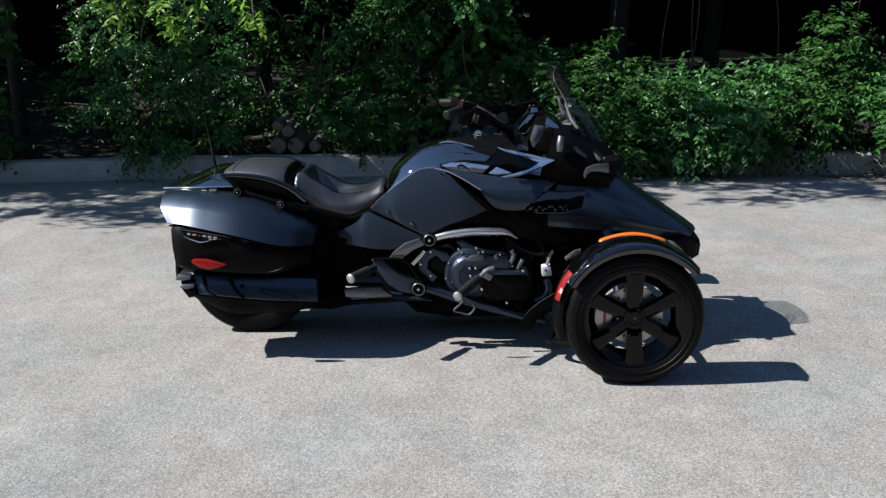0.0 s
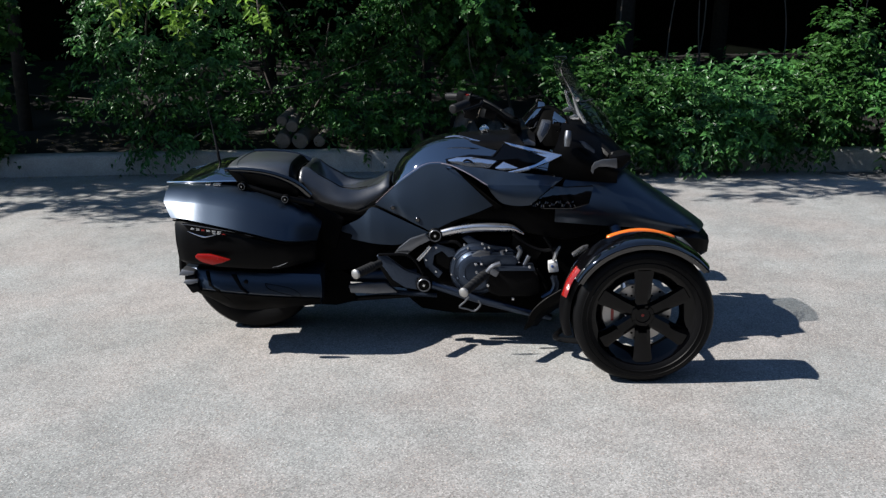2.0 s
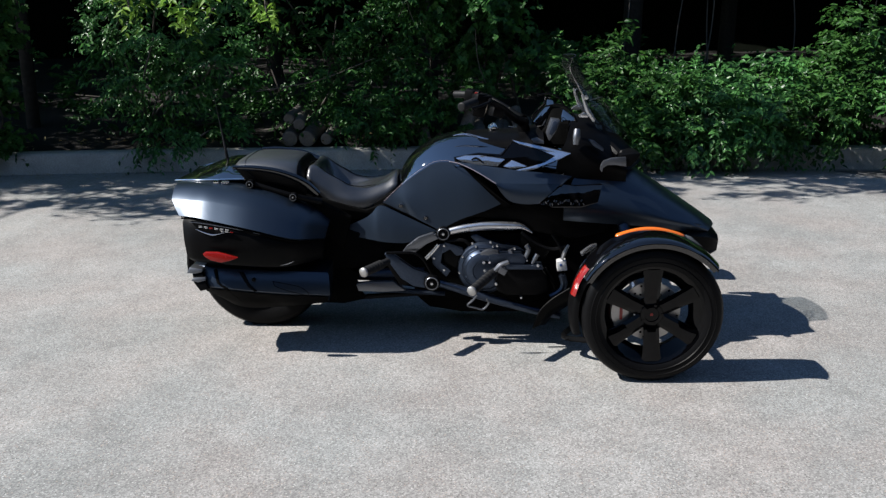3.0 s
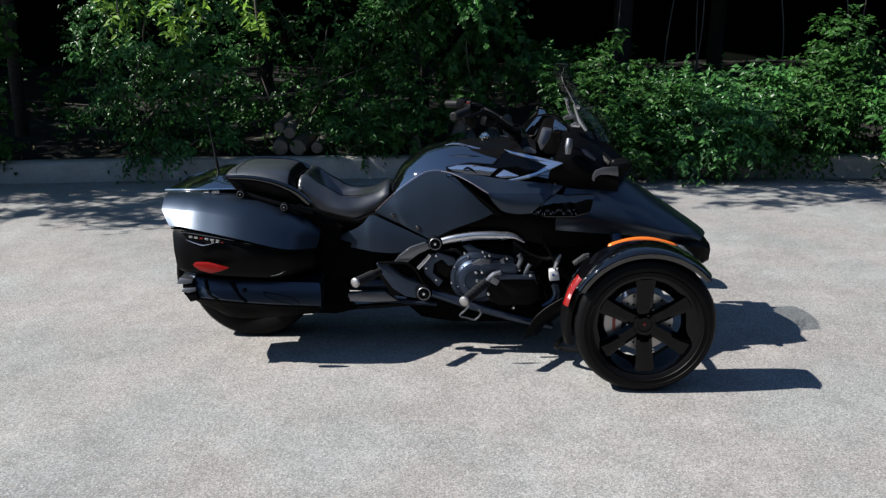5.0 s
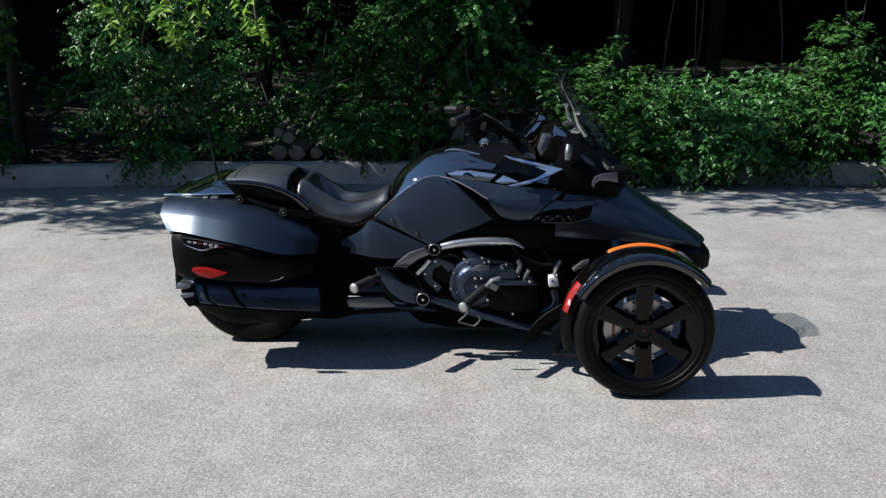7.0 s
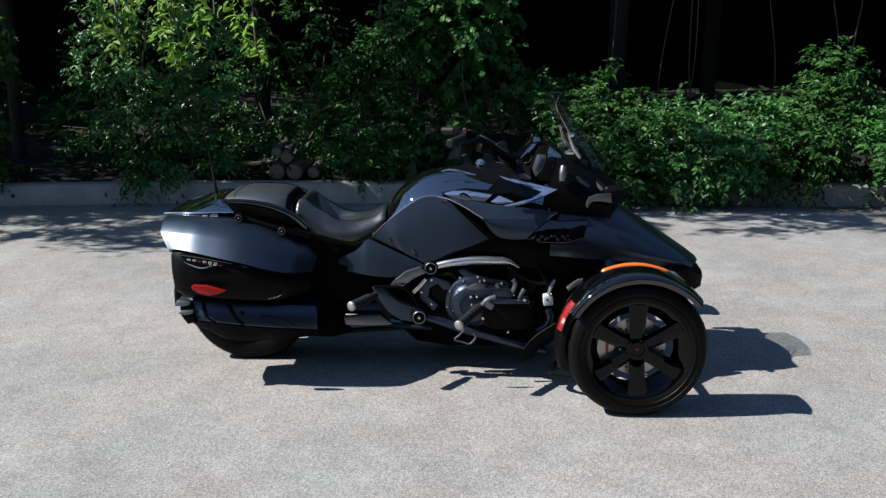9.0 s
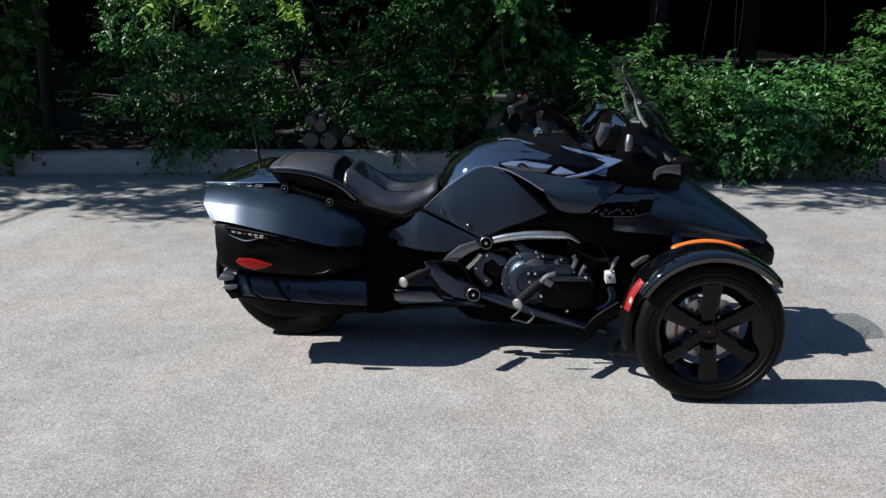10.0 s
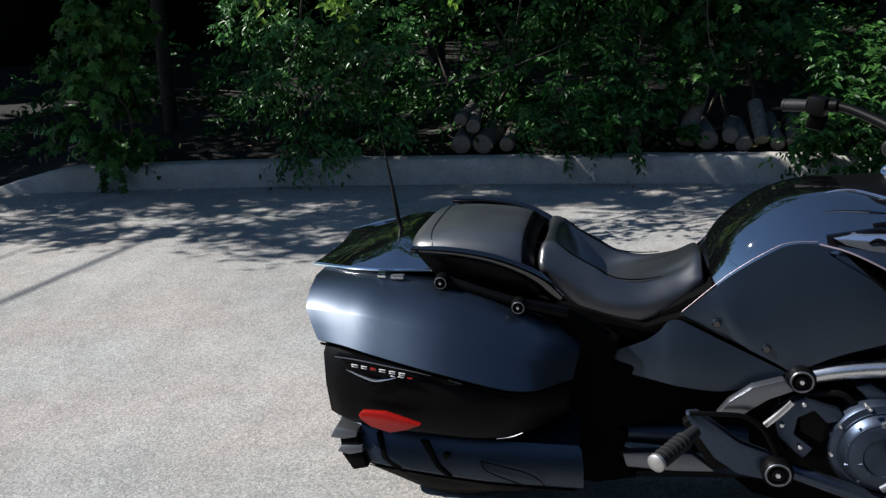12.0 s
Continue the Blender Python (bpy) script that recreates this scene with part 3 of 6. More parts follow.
# ---- panniers ----
def pannier(side):
    def own(bm):
        return bm if side > 0 else other_side(bm)
    top = [[(-0.262, -0.18, 0.72), (-0.10, -0.18, 0.73), (0.10, -0.18, 0.70), (0.28, -0.18, 0.64), (0.39, -0.18, 0.56)],
           [(-0.297, -0.21, 0.742), (-0.19, -0.22, 0.746), (-0.09, -0.22, 0.743), (0.08, -0.22, 0.720), (0.26, -0.22, 0.655), (0.395, -0.21, 0.570)],
           [(-0.296, -0.290, 0.743), (-0.19, -0.308, 0.745), (-0.09, -0.318, 0.740), (0.08, -0.322, 0.715), (0.26, -0.300, 0.649), (0.395, -0.24, 0.566)],
           [(-0.296, -0.340, 0.724), (-0.19, -0.362, 0.725), (-0.09, -0.382, 0.718), (0.08, -0.394, 0.690), (0.26, -0.370, 0.622), (0.395, -0.262, 0.553)],
           [(-0.293, -0.383, 0.693), (-0.188, -0.408, 0.694), (-0.09, -0.430, 0.689), (0.08, -0.446, 0.657), (0.258, -0.411, 0.592), (0.393, -0.278, 0.542)],
           [(-0.290, -0.388, 0.688), (-0.187, -0.413, 0.689), (-0.09, -0.435, 0.683), (0.08, -0.451, 0.651), (0.257, -0.415, 0.587), (0.392, -0.281, 0.539)],
           [(-0.270, -0.414, 0.658), (-0.182, -0.440, 0.659), (-0.09, -0.464, 0.651), (0.08, -0.483, 0.618), (0.25, -0.444, 0.560), (0.385, -0.297, 0.520)],
           [(-0.248, -0.438, 0.630), (-0.18, -0.464, 0.630), (-0.09, -0.490, 0.618), (0.08, -0.511, 0.586), (0.25, -0.468, 0.535), (0.38, -0.315, 0.498)],
           [(-0.243, -0.428, 0.622), (-0.178, -0.452, 0.621), (-0.09, -0.479, 0.609), (0.08, -0.500, 0.577), (0.25, -0.457, 0.526), (0.375, -0.305, 0.490)],
           [(-0.20, -0.18, 0.62), (-0.09, -0.18, 0.61), (0.08, -0.18, 0.58), (0.25, -0.18, 0.52), (0.36, -0.18, 0.48)]]
    top = [[(x if x < 0.2 else 0.2 + 0.84 * (x - 0.2), y, z) for x, y, z in c] for c in top]
    bag = part("pannier", own(loft(top, 40, closed=True)), SATIN, bike, "hard side case, satin black lid over black body", sharp=40)
    low = [[(-0.20, -0.17, 0.62), (0.08, -0.17, 0.58), (0.36, -0.17, 0.48)],
           [(-0.228, -0.420, 0.632), (-0.17, -0.445, 0.627), (0.0, -0.482, 0.600), (0.20, -0.455, 0.540), (0.372, -0.31, 0.478)],
           [(-0.232, -0.444, 0.602), (-0.17, -0.472, 0.597), (0.0, -0.502, 0.573), (0.20, -0.474, 0.52), (0.374, -0.315, 0.462)],
           [(-0.229, -0.455, 0.530), (-0.17, -0.484, 0.526), (0.0, -0.505, 0.515), (0.20, -0.476, 0.48), (0.374, -0.318, 0.445)],
           [(-0.222, -0.455, 0.455), (-0.165, -0.480, 0.451), (0.0, -0.494, 0.440), (0.20, -0.466, 0.425), (0.37, -0.318, 0.415)],
           [(-0.212, -0.440, 0.436), (-0.155, -0.464, 0.430), (0.0, -0.478, 0.420), (0.20, -0.452, 0.406), (0.365, -0.31, 0.402)],
           [(-0.19, -0.17, 0.43), (0.08, -0.17, 0.41), (0.35, -0.17, 0.40)]]
    low = [[(x, y - 0.12 * max(0, -0.09 - x) * 0.28 if y < -0.2 else y, z) for x, y, z in c] for c in low]
    low = [[(x if x < 0.2 else 0.2 + 0.84 * (x - 0.2), y, z) for x, y, z in c] for c in low]
    part("case_body", own(loft(low, 40, closed=True)), PLASTIC, bag, "plain black lower case body", sharp=50)
    part("case_seam", own(tube([(x, y - 0.003, z - 0.004) for x, y, z in top[8]], 0.0035, 40, 6)), DARK, bag)
    y = -0.504
    refl = slab([(-0.129, 0.486), (-0.119, 0.494), (-0.065, 0.493), (-0.034, 0.485), (0.021, 0.470), (-0.012, 0.457), (-0.052, 0.449), (-0.097, 0.460), (-0.123, 0.476)], (y, 0.25, 0), 0.016, 0.004)
    part("reflector", own(refl), RED, bag, "pointed red reflector")
    part("badge_plate", own(slab([(-0.185, 0.619), (-0.135, 0.614), (-0.025, 0.596), (0.093, 0.572), (0.119, 0.564), (0.109, 0.556), (0.001, 0.555), (-0.092, 0.555), (-0.144, 0.574), (-0.166, 0.597)], (y + 0.002, 0.1, -0.01), 0.012, 0.003)), PLASTIC, bag, "smooth black badge plate")
    part("badge_rib", own(tube([(x, y - 0.001, z) for x, z in [(-0.183, 0.618), (-0.135, 0.613), (-0.025, 0.594), (0.06, 0.578), (0.115, 0.564)]], [0.0012, 0.0016, 0.0014, 0.001, 0.0007], 20, 6)), BRACKET, bag, "thin bright rib above the badge")
    part("badge_wing", own(tube([(x, y - 0.001, z) for x, z in [(-0.158, 0.587), (-0.126, 0.573), (-0.092, 0.562), (-0.065, 0.565), (-0.038, 0.572)]], [0.0008, 0.0022, 0.0034, 0.002, 0.0008], 20, 6)), SILVER, bag)
    part("lower_mark", own(tube([(x, y + 0.012, z) for x, z in [(0.187, 0.423), (0.221, 0.430), (0.249, 0.443)]], [0.0006, 0.0016, 0.0006], 10, 6)), BRACKET, bag)
    # plain bars in place of the maker's lettering
    for px, w, mat in ((0, 0.018, PALE), (0.023, 0.017, PALE), (0.045, 0.016, RED), (0.066, 0.018, PALE), (0.089, 0.018, PALE), (0.112, 0.018, PALE)):
        for dz, tall in ((0.0024, 0.0014), (-0.0024, 0.0014)) if mat == PALE else ((0.0, 0.006),):
            part("badge_bar", own(block((-0.145 + px + w / 2, y - 0.0025, 0.598 - 0.145 * px + dz), (w * 0.85, 0.004, tall), 0.0006, (0, 8, 0))), mat, bag)
    for px, w, mat in ((0, 0.014, PALE), (0.017, 0.018, PALE), (0.039, 0.016, RED)):
        part("badge_bar", own(block((-0.053 + px + w / 2, y - 0.0025, 0.576 - 0.07 * px), (w * 0.8, 0.004, 0.0032), 0.001, (0, 8, 0))), mat, bag)
    part("latch", own(block((-0.118, -0.300, 0.748), (0.022, 0.02, 0.016), 0.004)), CHROME, bag, "small bright lid latch")
    part("latch", own(block((-0.078, -0.300, 0.746), (0.034, 0.02, 0.012), 0.004)), STEEL, bag)


pannier(1), pannier(-1)

# ---- silencer under the right pannier ----
cur = [[(-0.222, -0.22, 0.400), (-0.10, -0.22, 0.398), (0.15, -0.22, 0.390), (0.368, -0.22, 0.37)],
       [(-0.228, -0.392, 0.396), (-0.10, -0.420, 0.393), (0.15, -0.420, 0.378), (0.368, -0.390, 0.360)],
       [(-0.230, -0.398, 0.390), (-0.10, -0.426, 0.387), (0.15, -0.426, 0.372), (0.375, -0.396, 0.352)],
       [(-0.214, -0.424, 0.347), (-0.10, -0.449, 0.345), (0.15, -0.448, 0.332), (0.381, -0.418, 0.312)],
       [(-0.192, -0.434, 0.318), (-0.09, -0.458, 0.314), (0.15, -0.456, 0.290), (0.381, -0.425, 0.268)],
       [(-0.184, -0.430, 0.310), (-0.08, -0.453, 0.304), (0.15, -0.450, 0.281), (0.378, -0.420, 0.261)],
       [(-0.165, -0.385, 0.272), (-0.05, -0.395, 0.244), (0.15, -0.390, 0.230), (0.360, -0.375, 0.232)],
       [(-0.140, -0.330, 0.235), (-0.03, -0.335, 0.185), (0.15, -0.330, 0.185), (0.360, -0.325, 0.205)],
       [(-0.13, -0.22, 0.22), (-0.02, -0.22, 0.165), (0.15, -0.22, 0.17), (0.353, -0.22, 0.20)]]
exhaust = part("silencer", loft(cur, 36, closed=True), SATIN, bike, "boxy satin dark grey silencer with rear outlet", sharp=30)
# Lower facets repeated in near-black: the shade beneath is put into the colour.
part("silencer_belly_shade", loft([[(x, y - 0.003, z - 0.003) for x, y, z in c] for c in cur[5:9]], 36), DARK, exhaust, "silencer underside, its shade put into a near-black colour", sharp=40)
SIL = (-0.3775, 0.30, 0)
part("silencer_band", slab([(-0.120, 0.388), (-0.109, 0.388), (-0.091, 0.330), (-0.057, 0.312), (-0.070, 0.308), (-0.104, 0.331)], SIL, 0.06, 0.002), DARK, exhaust, "dark joint round the silencer")
part("silencer_band", tube([(-0.066, -0.458, 0.312), (-0.05, -0.430, 0.282), (-0.03, -0.392, 0.244), (-0.01, -0.334, 0.188)], 0.009, 16, 8), DARK, exhaust)
part("silencer_fin", slab([(-0.009, 0.377), (0.012, 0.375), (0.043, 0.323), (0.072, 0.298), (0.060, 0.296), (0.031, 0.317)], SIL, 0.03, 0.003), PLASTIC, exhaust)
part("silencer_groove", tube([(x, SIL[0] + SIL[1] * (z - 0.6) - 0.001, z) for x, z in edged([(0.141, 0.341), (0.261, 0.317)], [(0.261, 0.317), (0.293, 0.284)], [(0.293, 0.284), (0.165, 0.315)], [(0.165, 0.315), (0.141, 0.341)], [(0.141, 0.341), (0.150, 0.339)])], 0.0016, 60, 6), DARK, exhaust, "outlined inset panel")
stud(0.058, -0.455, 0.348, 0.009, exhaust, PLASTIC)
part("exhaust_tip", loft([[(-0.222, -0.28, 0.396), (-0.17, -0.28, 0.400)], [(-0.226, -0.390, 0.398), (-0.165, -0.404, 0.398)], [(-0.214, -0.420, 0.350), (-0.155, -0.436, 0.350)], [(-0.188, -0.430, 0.312), (-0.135, -0.446, 0.312)], [(-0.165, -0.30, 0.285), (-0.12, -0.30, 0.285)]], 8, closed=True), SATIN, exhaust, "angular dark exhaust outlet")
BLADE = (-0.3855, 0.30, 0)
for ring in ([(-0.236, 0.376), (-0.222, 0.402), (-0.165, 0.393), (-0.168, 0.380), (-0.200, 0.374)], [(-0.217, 0.344), (-0.206, 0.358), (-0.152, 0.360), (-0.150, 0.346), (-0.185, 0.338)]):
    part("outlet_blade", slab(ring, BLADE, 0.06, 0.004), BRACKET, exhaust, "bright blade of the exhaust outlet")
part("outlet_mouth", slab([(-0.212, 0.372), (-0.168, 0.376), (-0.150, 0.330), (-0.138, 0.308), (-0.176, 0.300), (-0.205, 0.335)], (BLADE[0] + 0.006, 0.30, 0), 0.08, 0.004), PLASTIC, exhaust)

# ---- tail and seats ----
tail = part("tail_fairing", loft([[(-0.330, 0, 0.738), (-0.23, 0, 0.776), (-0.15, 0, 0.806), (-0.10, 0, 0.808), (-0.06, 0, 0.79), (0.02, 0, 0.78)],
                                  [(-0.336, -0.07, 0.737), (-0.23, -0.09, 0.772), (-0.15, -0.10, 0.799), (-0.10, -0.10, 0.802), (-0.06, -0.11, 0.788), (0.02, -0.11, 0.78)],
                                  [(-0.343, -0.125, 0.735), (-0.25, -0.150, 0.757), (-0.15, -0.172, 0.784), (-0.115, -0.180, 0.790), (-0.07, -0.190, 0.784), (0.02, -0.200, 0.775)],
                                  [(-0.346, -0.165, 0.738), (-0.24, -0.225, 0.749), (-0.15, -0.250, 0.755), (-0.10, -0.256, 0.757), (-0.06, -0.258, 0.758), (0.02, -0.256, 0.760)],
                                  [(-0.343, -0.170, 0.732), (-0.24, -0.233, 0.743), (-0.15, -0.259, 0.749), (-0.10, -0.266, 0.750), (-0.06, -0.268, 0.751), (0.02, -0.266, 0.752)],
                                  [(-0.31, 0, 0.73), (-0.20, 0, 0.74), (-0.15, 0, 0.74), (-0.10, 0, 0.74), (-0.06, 0, 0.74), (0.02, 0, 0.74)]], 36, mirror=True), LACQUER, bike, "gloss black tail cover", sharp=24)
for s in (1, -1):
    edge = tube([(-0.345, -0.176, 0.7350), (-0.24, -0.241, 0.749), (-0.15, -0.268, 0.7535), (-0.10, -0.276, 0.7555), (0.0, -0.275, 0.757)], 0.0034, 24, 8)
    part("tail_trim", edge if s > 0 else other_side(edge), CHROME, tail, "thin bright trim along the tail")
part("tail_underside", slab([(-0.300, 0.738), (0.02, 0.748), (0.06, 0.72), (-0.10, 0.728), (-0.28, 0.730)], (-0.165, 0, 0.03), 0.33, 0.004), PLASTIC, tail)
aerial = part("aerial", tube([(-0.160, 0.03, 0.79), (-0.165, 0.03, 0.835), (-0.192, 0.07, 0.94), (-0.225, 0.11, 1.075)], [0.0075, 0.006, 0.0022, 0.0016], 24, 8), RUBBER, bike, "thin black whip aerial")

PS = [(-0.084, 0.775), (-0.081, 0.796), (-0.062, 0.814), (-0.026, 0.825), (0.05, 0.830), (0.163, 0.824), (0.215, 0.810), (0.240, 0.775)]
PE = [(-0.066, 0.762), (-0.053, 0.771), (-0.033, 0.775), (0.006, 0.773), (0.064, 0.766), (0.142, 0.745), (0.218, 0.716), (0.252, 0.692)]


def seat_line(u, y, drop=0.0):
    """A line of the passenger seat, u of the way from its crest to its lower edge."""
    return [(a + (c - a) * u, -y * w, b + (d - b) * u - drop) for (a, b), (c, d), w in zip(PS, PE, (0.170, 0.184, 0.196, 0.203, 0.208, 0.208, 0.202, 0.190))]


pseat = part("passenger_seat", loft([seat_line(0, 0), seat_line(0.02, 0.4), seat_line(0.12, 0.70), seat_line(0.36, 0.90), seat_line(0.70, 0.99), seat_line(1.0, 1.0)], 40, 30, mirror=True),
             VINYL_TOP, bike, "padded passenger seat in dark grey grained vinyl", sharp=60)
for s in (1, -1):
    side = [(x, y * 1.004, z + 0.001) for x, y, z in seat_line(0.62, 0.975)]
    across = [(x, y, z + 0.001) for x, y, z in (glide(c, 40)[9] for c in (seat_line(0.62, 0.975), seat_line(0.36, 0.90), seat_line(0.12, 0.70), seat_line(0.02, 0.4), seat_line(0, 0)))]
    line = tube([*across[::-1], *glide(side, 40)[11:36:3]], 0.0018, 50, 6)
    part("seat_piping", line if s > 0 else other_side(line), VINYL, pseat)
band = [[(x + 0.002, y * 1.004, z + 0.0035) for x, y, z in glide(c, 40)[34:40]] for c in (seat_line(0, 0), seat_line(0.02, 0.4), seat_line(0.12, 0.70), seat_line(0.36, 0.90), seat_line(0.70, 0.99), seat_line(1.0, 1.0))]
part("seat_band", loft(band, 10, 24, mirror=True), PLASTIC, pseat, "smooth black band across the seat front", sharp=60)


def narrow(c, y):
    """A length of the rider seat at half width y, drawn in towards its nose."""
    return [(x, -y * (1 - 0.32 * min(1, max(0, (x - 0.44) / 0.22)) ** 1.5), z) for x, z in c]


seat = part("rider_seat", loft([narrow([(0.262, 0.727), (0.260, 0.760), (0.270, 0.789), (0.292, 0.784), (0.312, 0.735), (0.336, 0.690), (0.375, 0.662), (0.43, 0.656), (0.49, 0.669), (0.55, 0.692), (0.60, 0.716), (0.640, 0.740), (0.653, 0.743), (0.664, 0.728), (0.668, 0.698)], 0.0),
                                narrow([(0.262, 0.727), (0.260, 0.760), (0.270, 0.789), (0.293, 0.784), (0.314, 0.736), (0.338, 0.691), (0.377, 0.664), (0.43, 0.658), (0.49, 0.670), (0.55, 0.692), (0.60, 0.715), (0.640, 0.738), (0.653, 0.741), (0.664, 0.726), (0.668, 0.698)], 0.055),
                                narrow([(0.260, 0.727), (0.257, 0.760), (0.269, 0.789), (0.296, 0.785), (0.322, 0.745), (0.352, 0.702), (0.392, 0.674), (0.435, 0.666), (0.50, 0.675), (0.56, 0.692), (0.605, 0.709), (0.640, 0.732), (0.654, 0.735), (0.664, 0.718), (0.668, 0.690)], 0.095),
                                narrow([(0.257, 0.727), (0.253, 0.759), (0.267, 0.790), (0.298, 0.786), (0.342, 0.754), (0.398, 0.722), (0.443, 0.695), (0.514, 0.684), (0.592, 0.699), (0.640, 0.723), (0.655, 0.726), (0.664, 0.711), (0.668, 0.688)], 0.130),
                                narrow([(0.258, 0.724), (0.253, 0.751), (0.266, 0.777), (0.294, 0.764), (0.332, 0.737), (0.390, 0.701), (0.446, 0.676), (0.517, 0.668), (0.595, 0.687), (0.643, 0.711), (0.658, 0.712), (0.666, 0.701), (0.669, 0.680)], 0.158),
                                narrow([(0.262, 0.720), (0.258, 0.740), (0.268, 0.754), (0.290, 0.736), (0.322, 0.708), (0.382, 0.664), (0.450, 0.645), (0.520, 0.642), (0.600, 0.664), (0.648, 0.695), (0.662, 0.693), (0.668, 0.670)], 0.182),
                                narrow([(0.270, 0.714), (0.268, 0.727), (0.276, 0.732), (0.300, 0.700), (0.335, 0.655), (0.390, 0.620), (0.450, 0.605), (0.520, 0.602), (0.600, 0.630), (0.652, 0.668), (0.668, 0.660)], 0.188),
                                narrow([(0.275, 0.700), (0.280, 0.707), (0.305, 0.660), (0.345, 0.618), (0.390, 0.596), (0.450, 0.585), (0.520, 0.582), (0.600, 0.610), (0.655, 0.650), (0.670, 0.645)], 0.172)], 60, 48, mirror=True),
            VINYL, bike, "scooped black vinyl rider seat with raised back bolster", sharp=70)
for s in (1, -1):
    line = tube(narrow([(0.300, 0.787), (0.343, 0.754), (0.398, 0.722), (0.443, 0.697), (0.500, 0.690), (0.560, 0.696)], 0.124), [0.001, 0.0018, 0.002, 0.002, 0.0018, 0.001], 40, 6)
    part("seat_piping", line if s > 0 else other_side(line), PLASTIC, seat)
part("seat_skirt", slab([(0.29, 0.66), (0.40, 0.63), (0.52, 0.595), (0.62, 0.63), (0.68, 0.70), (0.70, 0.67), (0.60, 0.56), (0.38, 0.55), (0.24, 0.63)], (-0.20, 0, 0), 0.4, 0.008), DARK, bike)

for s in (1, -1):
    def own(bm, s=s):
        return bm if s > 0 else other_side(bm)
    rail = part("grab_rail", own(tube([(-0.050, -0.262, 0.805), (0.045, -0.268, 0.803), (0.135, -0.268, 0.790), (0.205, -0.262, 0.766), (0.262, -0.248, 0.731), (0.31, -0.228, 0.676)], [0.010, 0.013, 0.014, 0.015, 0.018, 0.020], 30, 12, 0.8)), GLOSS, bike, "black passenger grab rail")
    part("rail_stay", own(slab([(-0.045, 0.811), (0.0, 0.808), (0.055, 0.752), (0.045, 0.722), (0.020, 0.730)], (-0.272, 0, 0), 0.016, 0.004)), PLASTIC, rail)
    part("rail_bar", own(tube([(0.035, -0.290, 0.738), (0.12, -0.292, 0.712), (0.225, -0.288, 0.680), (0.33, -0.25, 0.645)], [0.014, 0.012, 0.014, 0.018], 20, 10)), PLASTIC, rail)
    if s > 0:
        bolt(0.035, -0.316, 0.741, 0.0185, rail), bolt(0.222, -0.316, 0.683, 0.0185, rail)
    part("rail_cover", own(slab([(-0.01, 0.792), (0.10, 0.786), (0.21, 0.755), (0.27, 0.71), (0.26, 0.67), (0.10, 0.71), (0.03, 0.745)], (-0.245, 0, 0), 0.02, 0.006)), PLASTIC, rail)

# ---- side panels ----
LEAN = (-0.238, 0.18, -0.14)


def inboard(x, z):
    """Carries an outline that was drawn on a plane farther out in to the panels' own plane."""
    drawn = -0.290 + 0.36 * (z - 0.6) - 0.14 * (x - 0.8)
    k = (LEAN[0] - 0.008 + LEAN[1] * (z - 0.6) + LEAN[2] * (x - 0.8) + 3.87) / (drawn + 3.87)
    return 1.03 + (x - 1.03) * k, 1.45 + (z - 1.45) * k


def leaned(x, z, out=0.0):
    x, z = inboard(x, z)
    return (x, LEAN[0] + LEAN[1] * (z - 0.6) + LEAN[2] * (x - 0.8) - out, z)


def sheet(upper, lower, lean, bulge, rows=7, n=44):
    """A curved panel between two edges: it leans back more and more towards its upper edge."""
    a, b = glide([inboard(*p) for p in upper], n), glide([inboard(*p) for p in lower], n)
    out = []
    for u in np.linspace(0, 1, rows):
        row = []
        for p, q in zip(a, b):
            x, z = p[0] + (q[0] - p[0]) * u, p[1] + (q[1] - p[1]) * u
            y = lean[0] + lean[1] * (z - 0.6) + lean[2] * (x - 0.8) - bulge * min(1.0, math.dist(p, q) / 0.15) ** 2 * (1 - (1 - 1.3 * u) ** 2) + 0.7 * max(0, x - 0.98) ** 2
            row.append((x, y, z))
        out.append(row)
    return loft(out, n)


def on_panel(x, z, out=0.0):
    x, z = inboard(x, z)
    return (x, LEAN[0] + LEAN[1] * (z - 0.6) + LEAN[2] * (x - 0.8) - 0.016 - out, z)


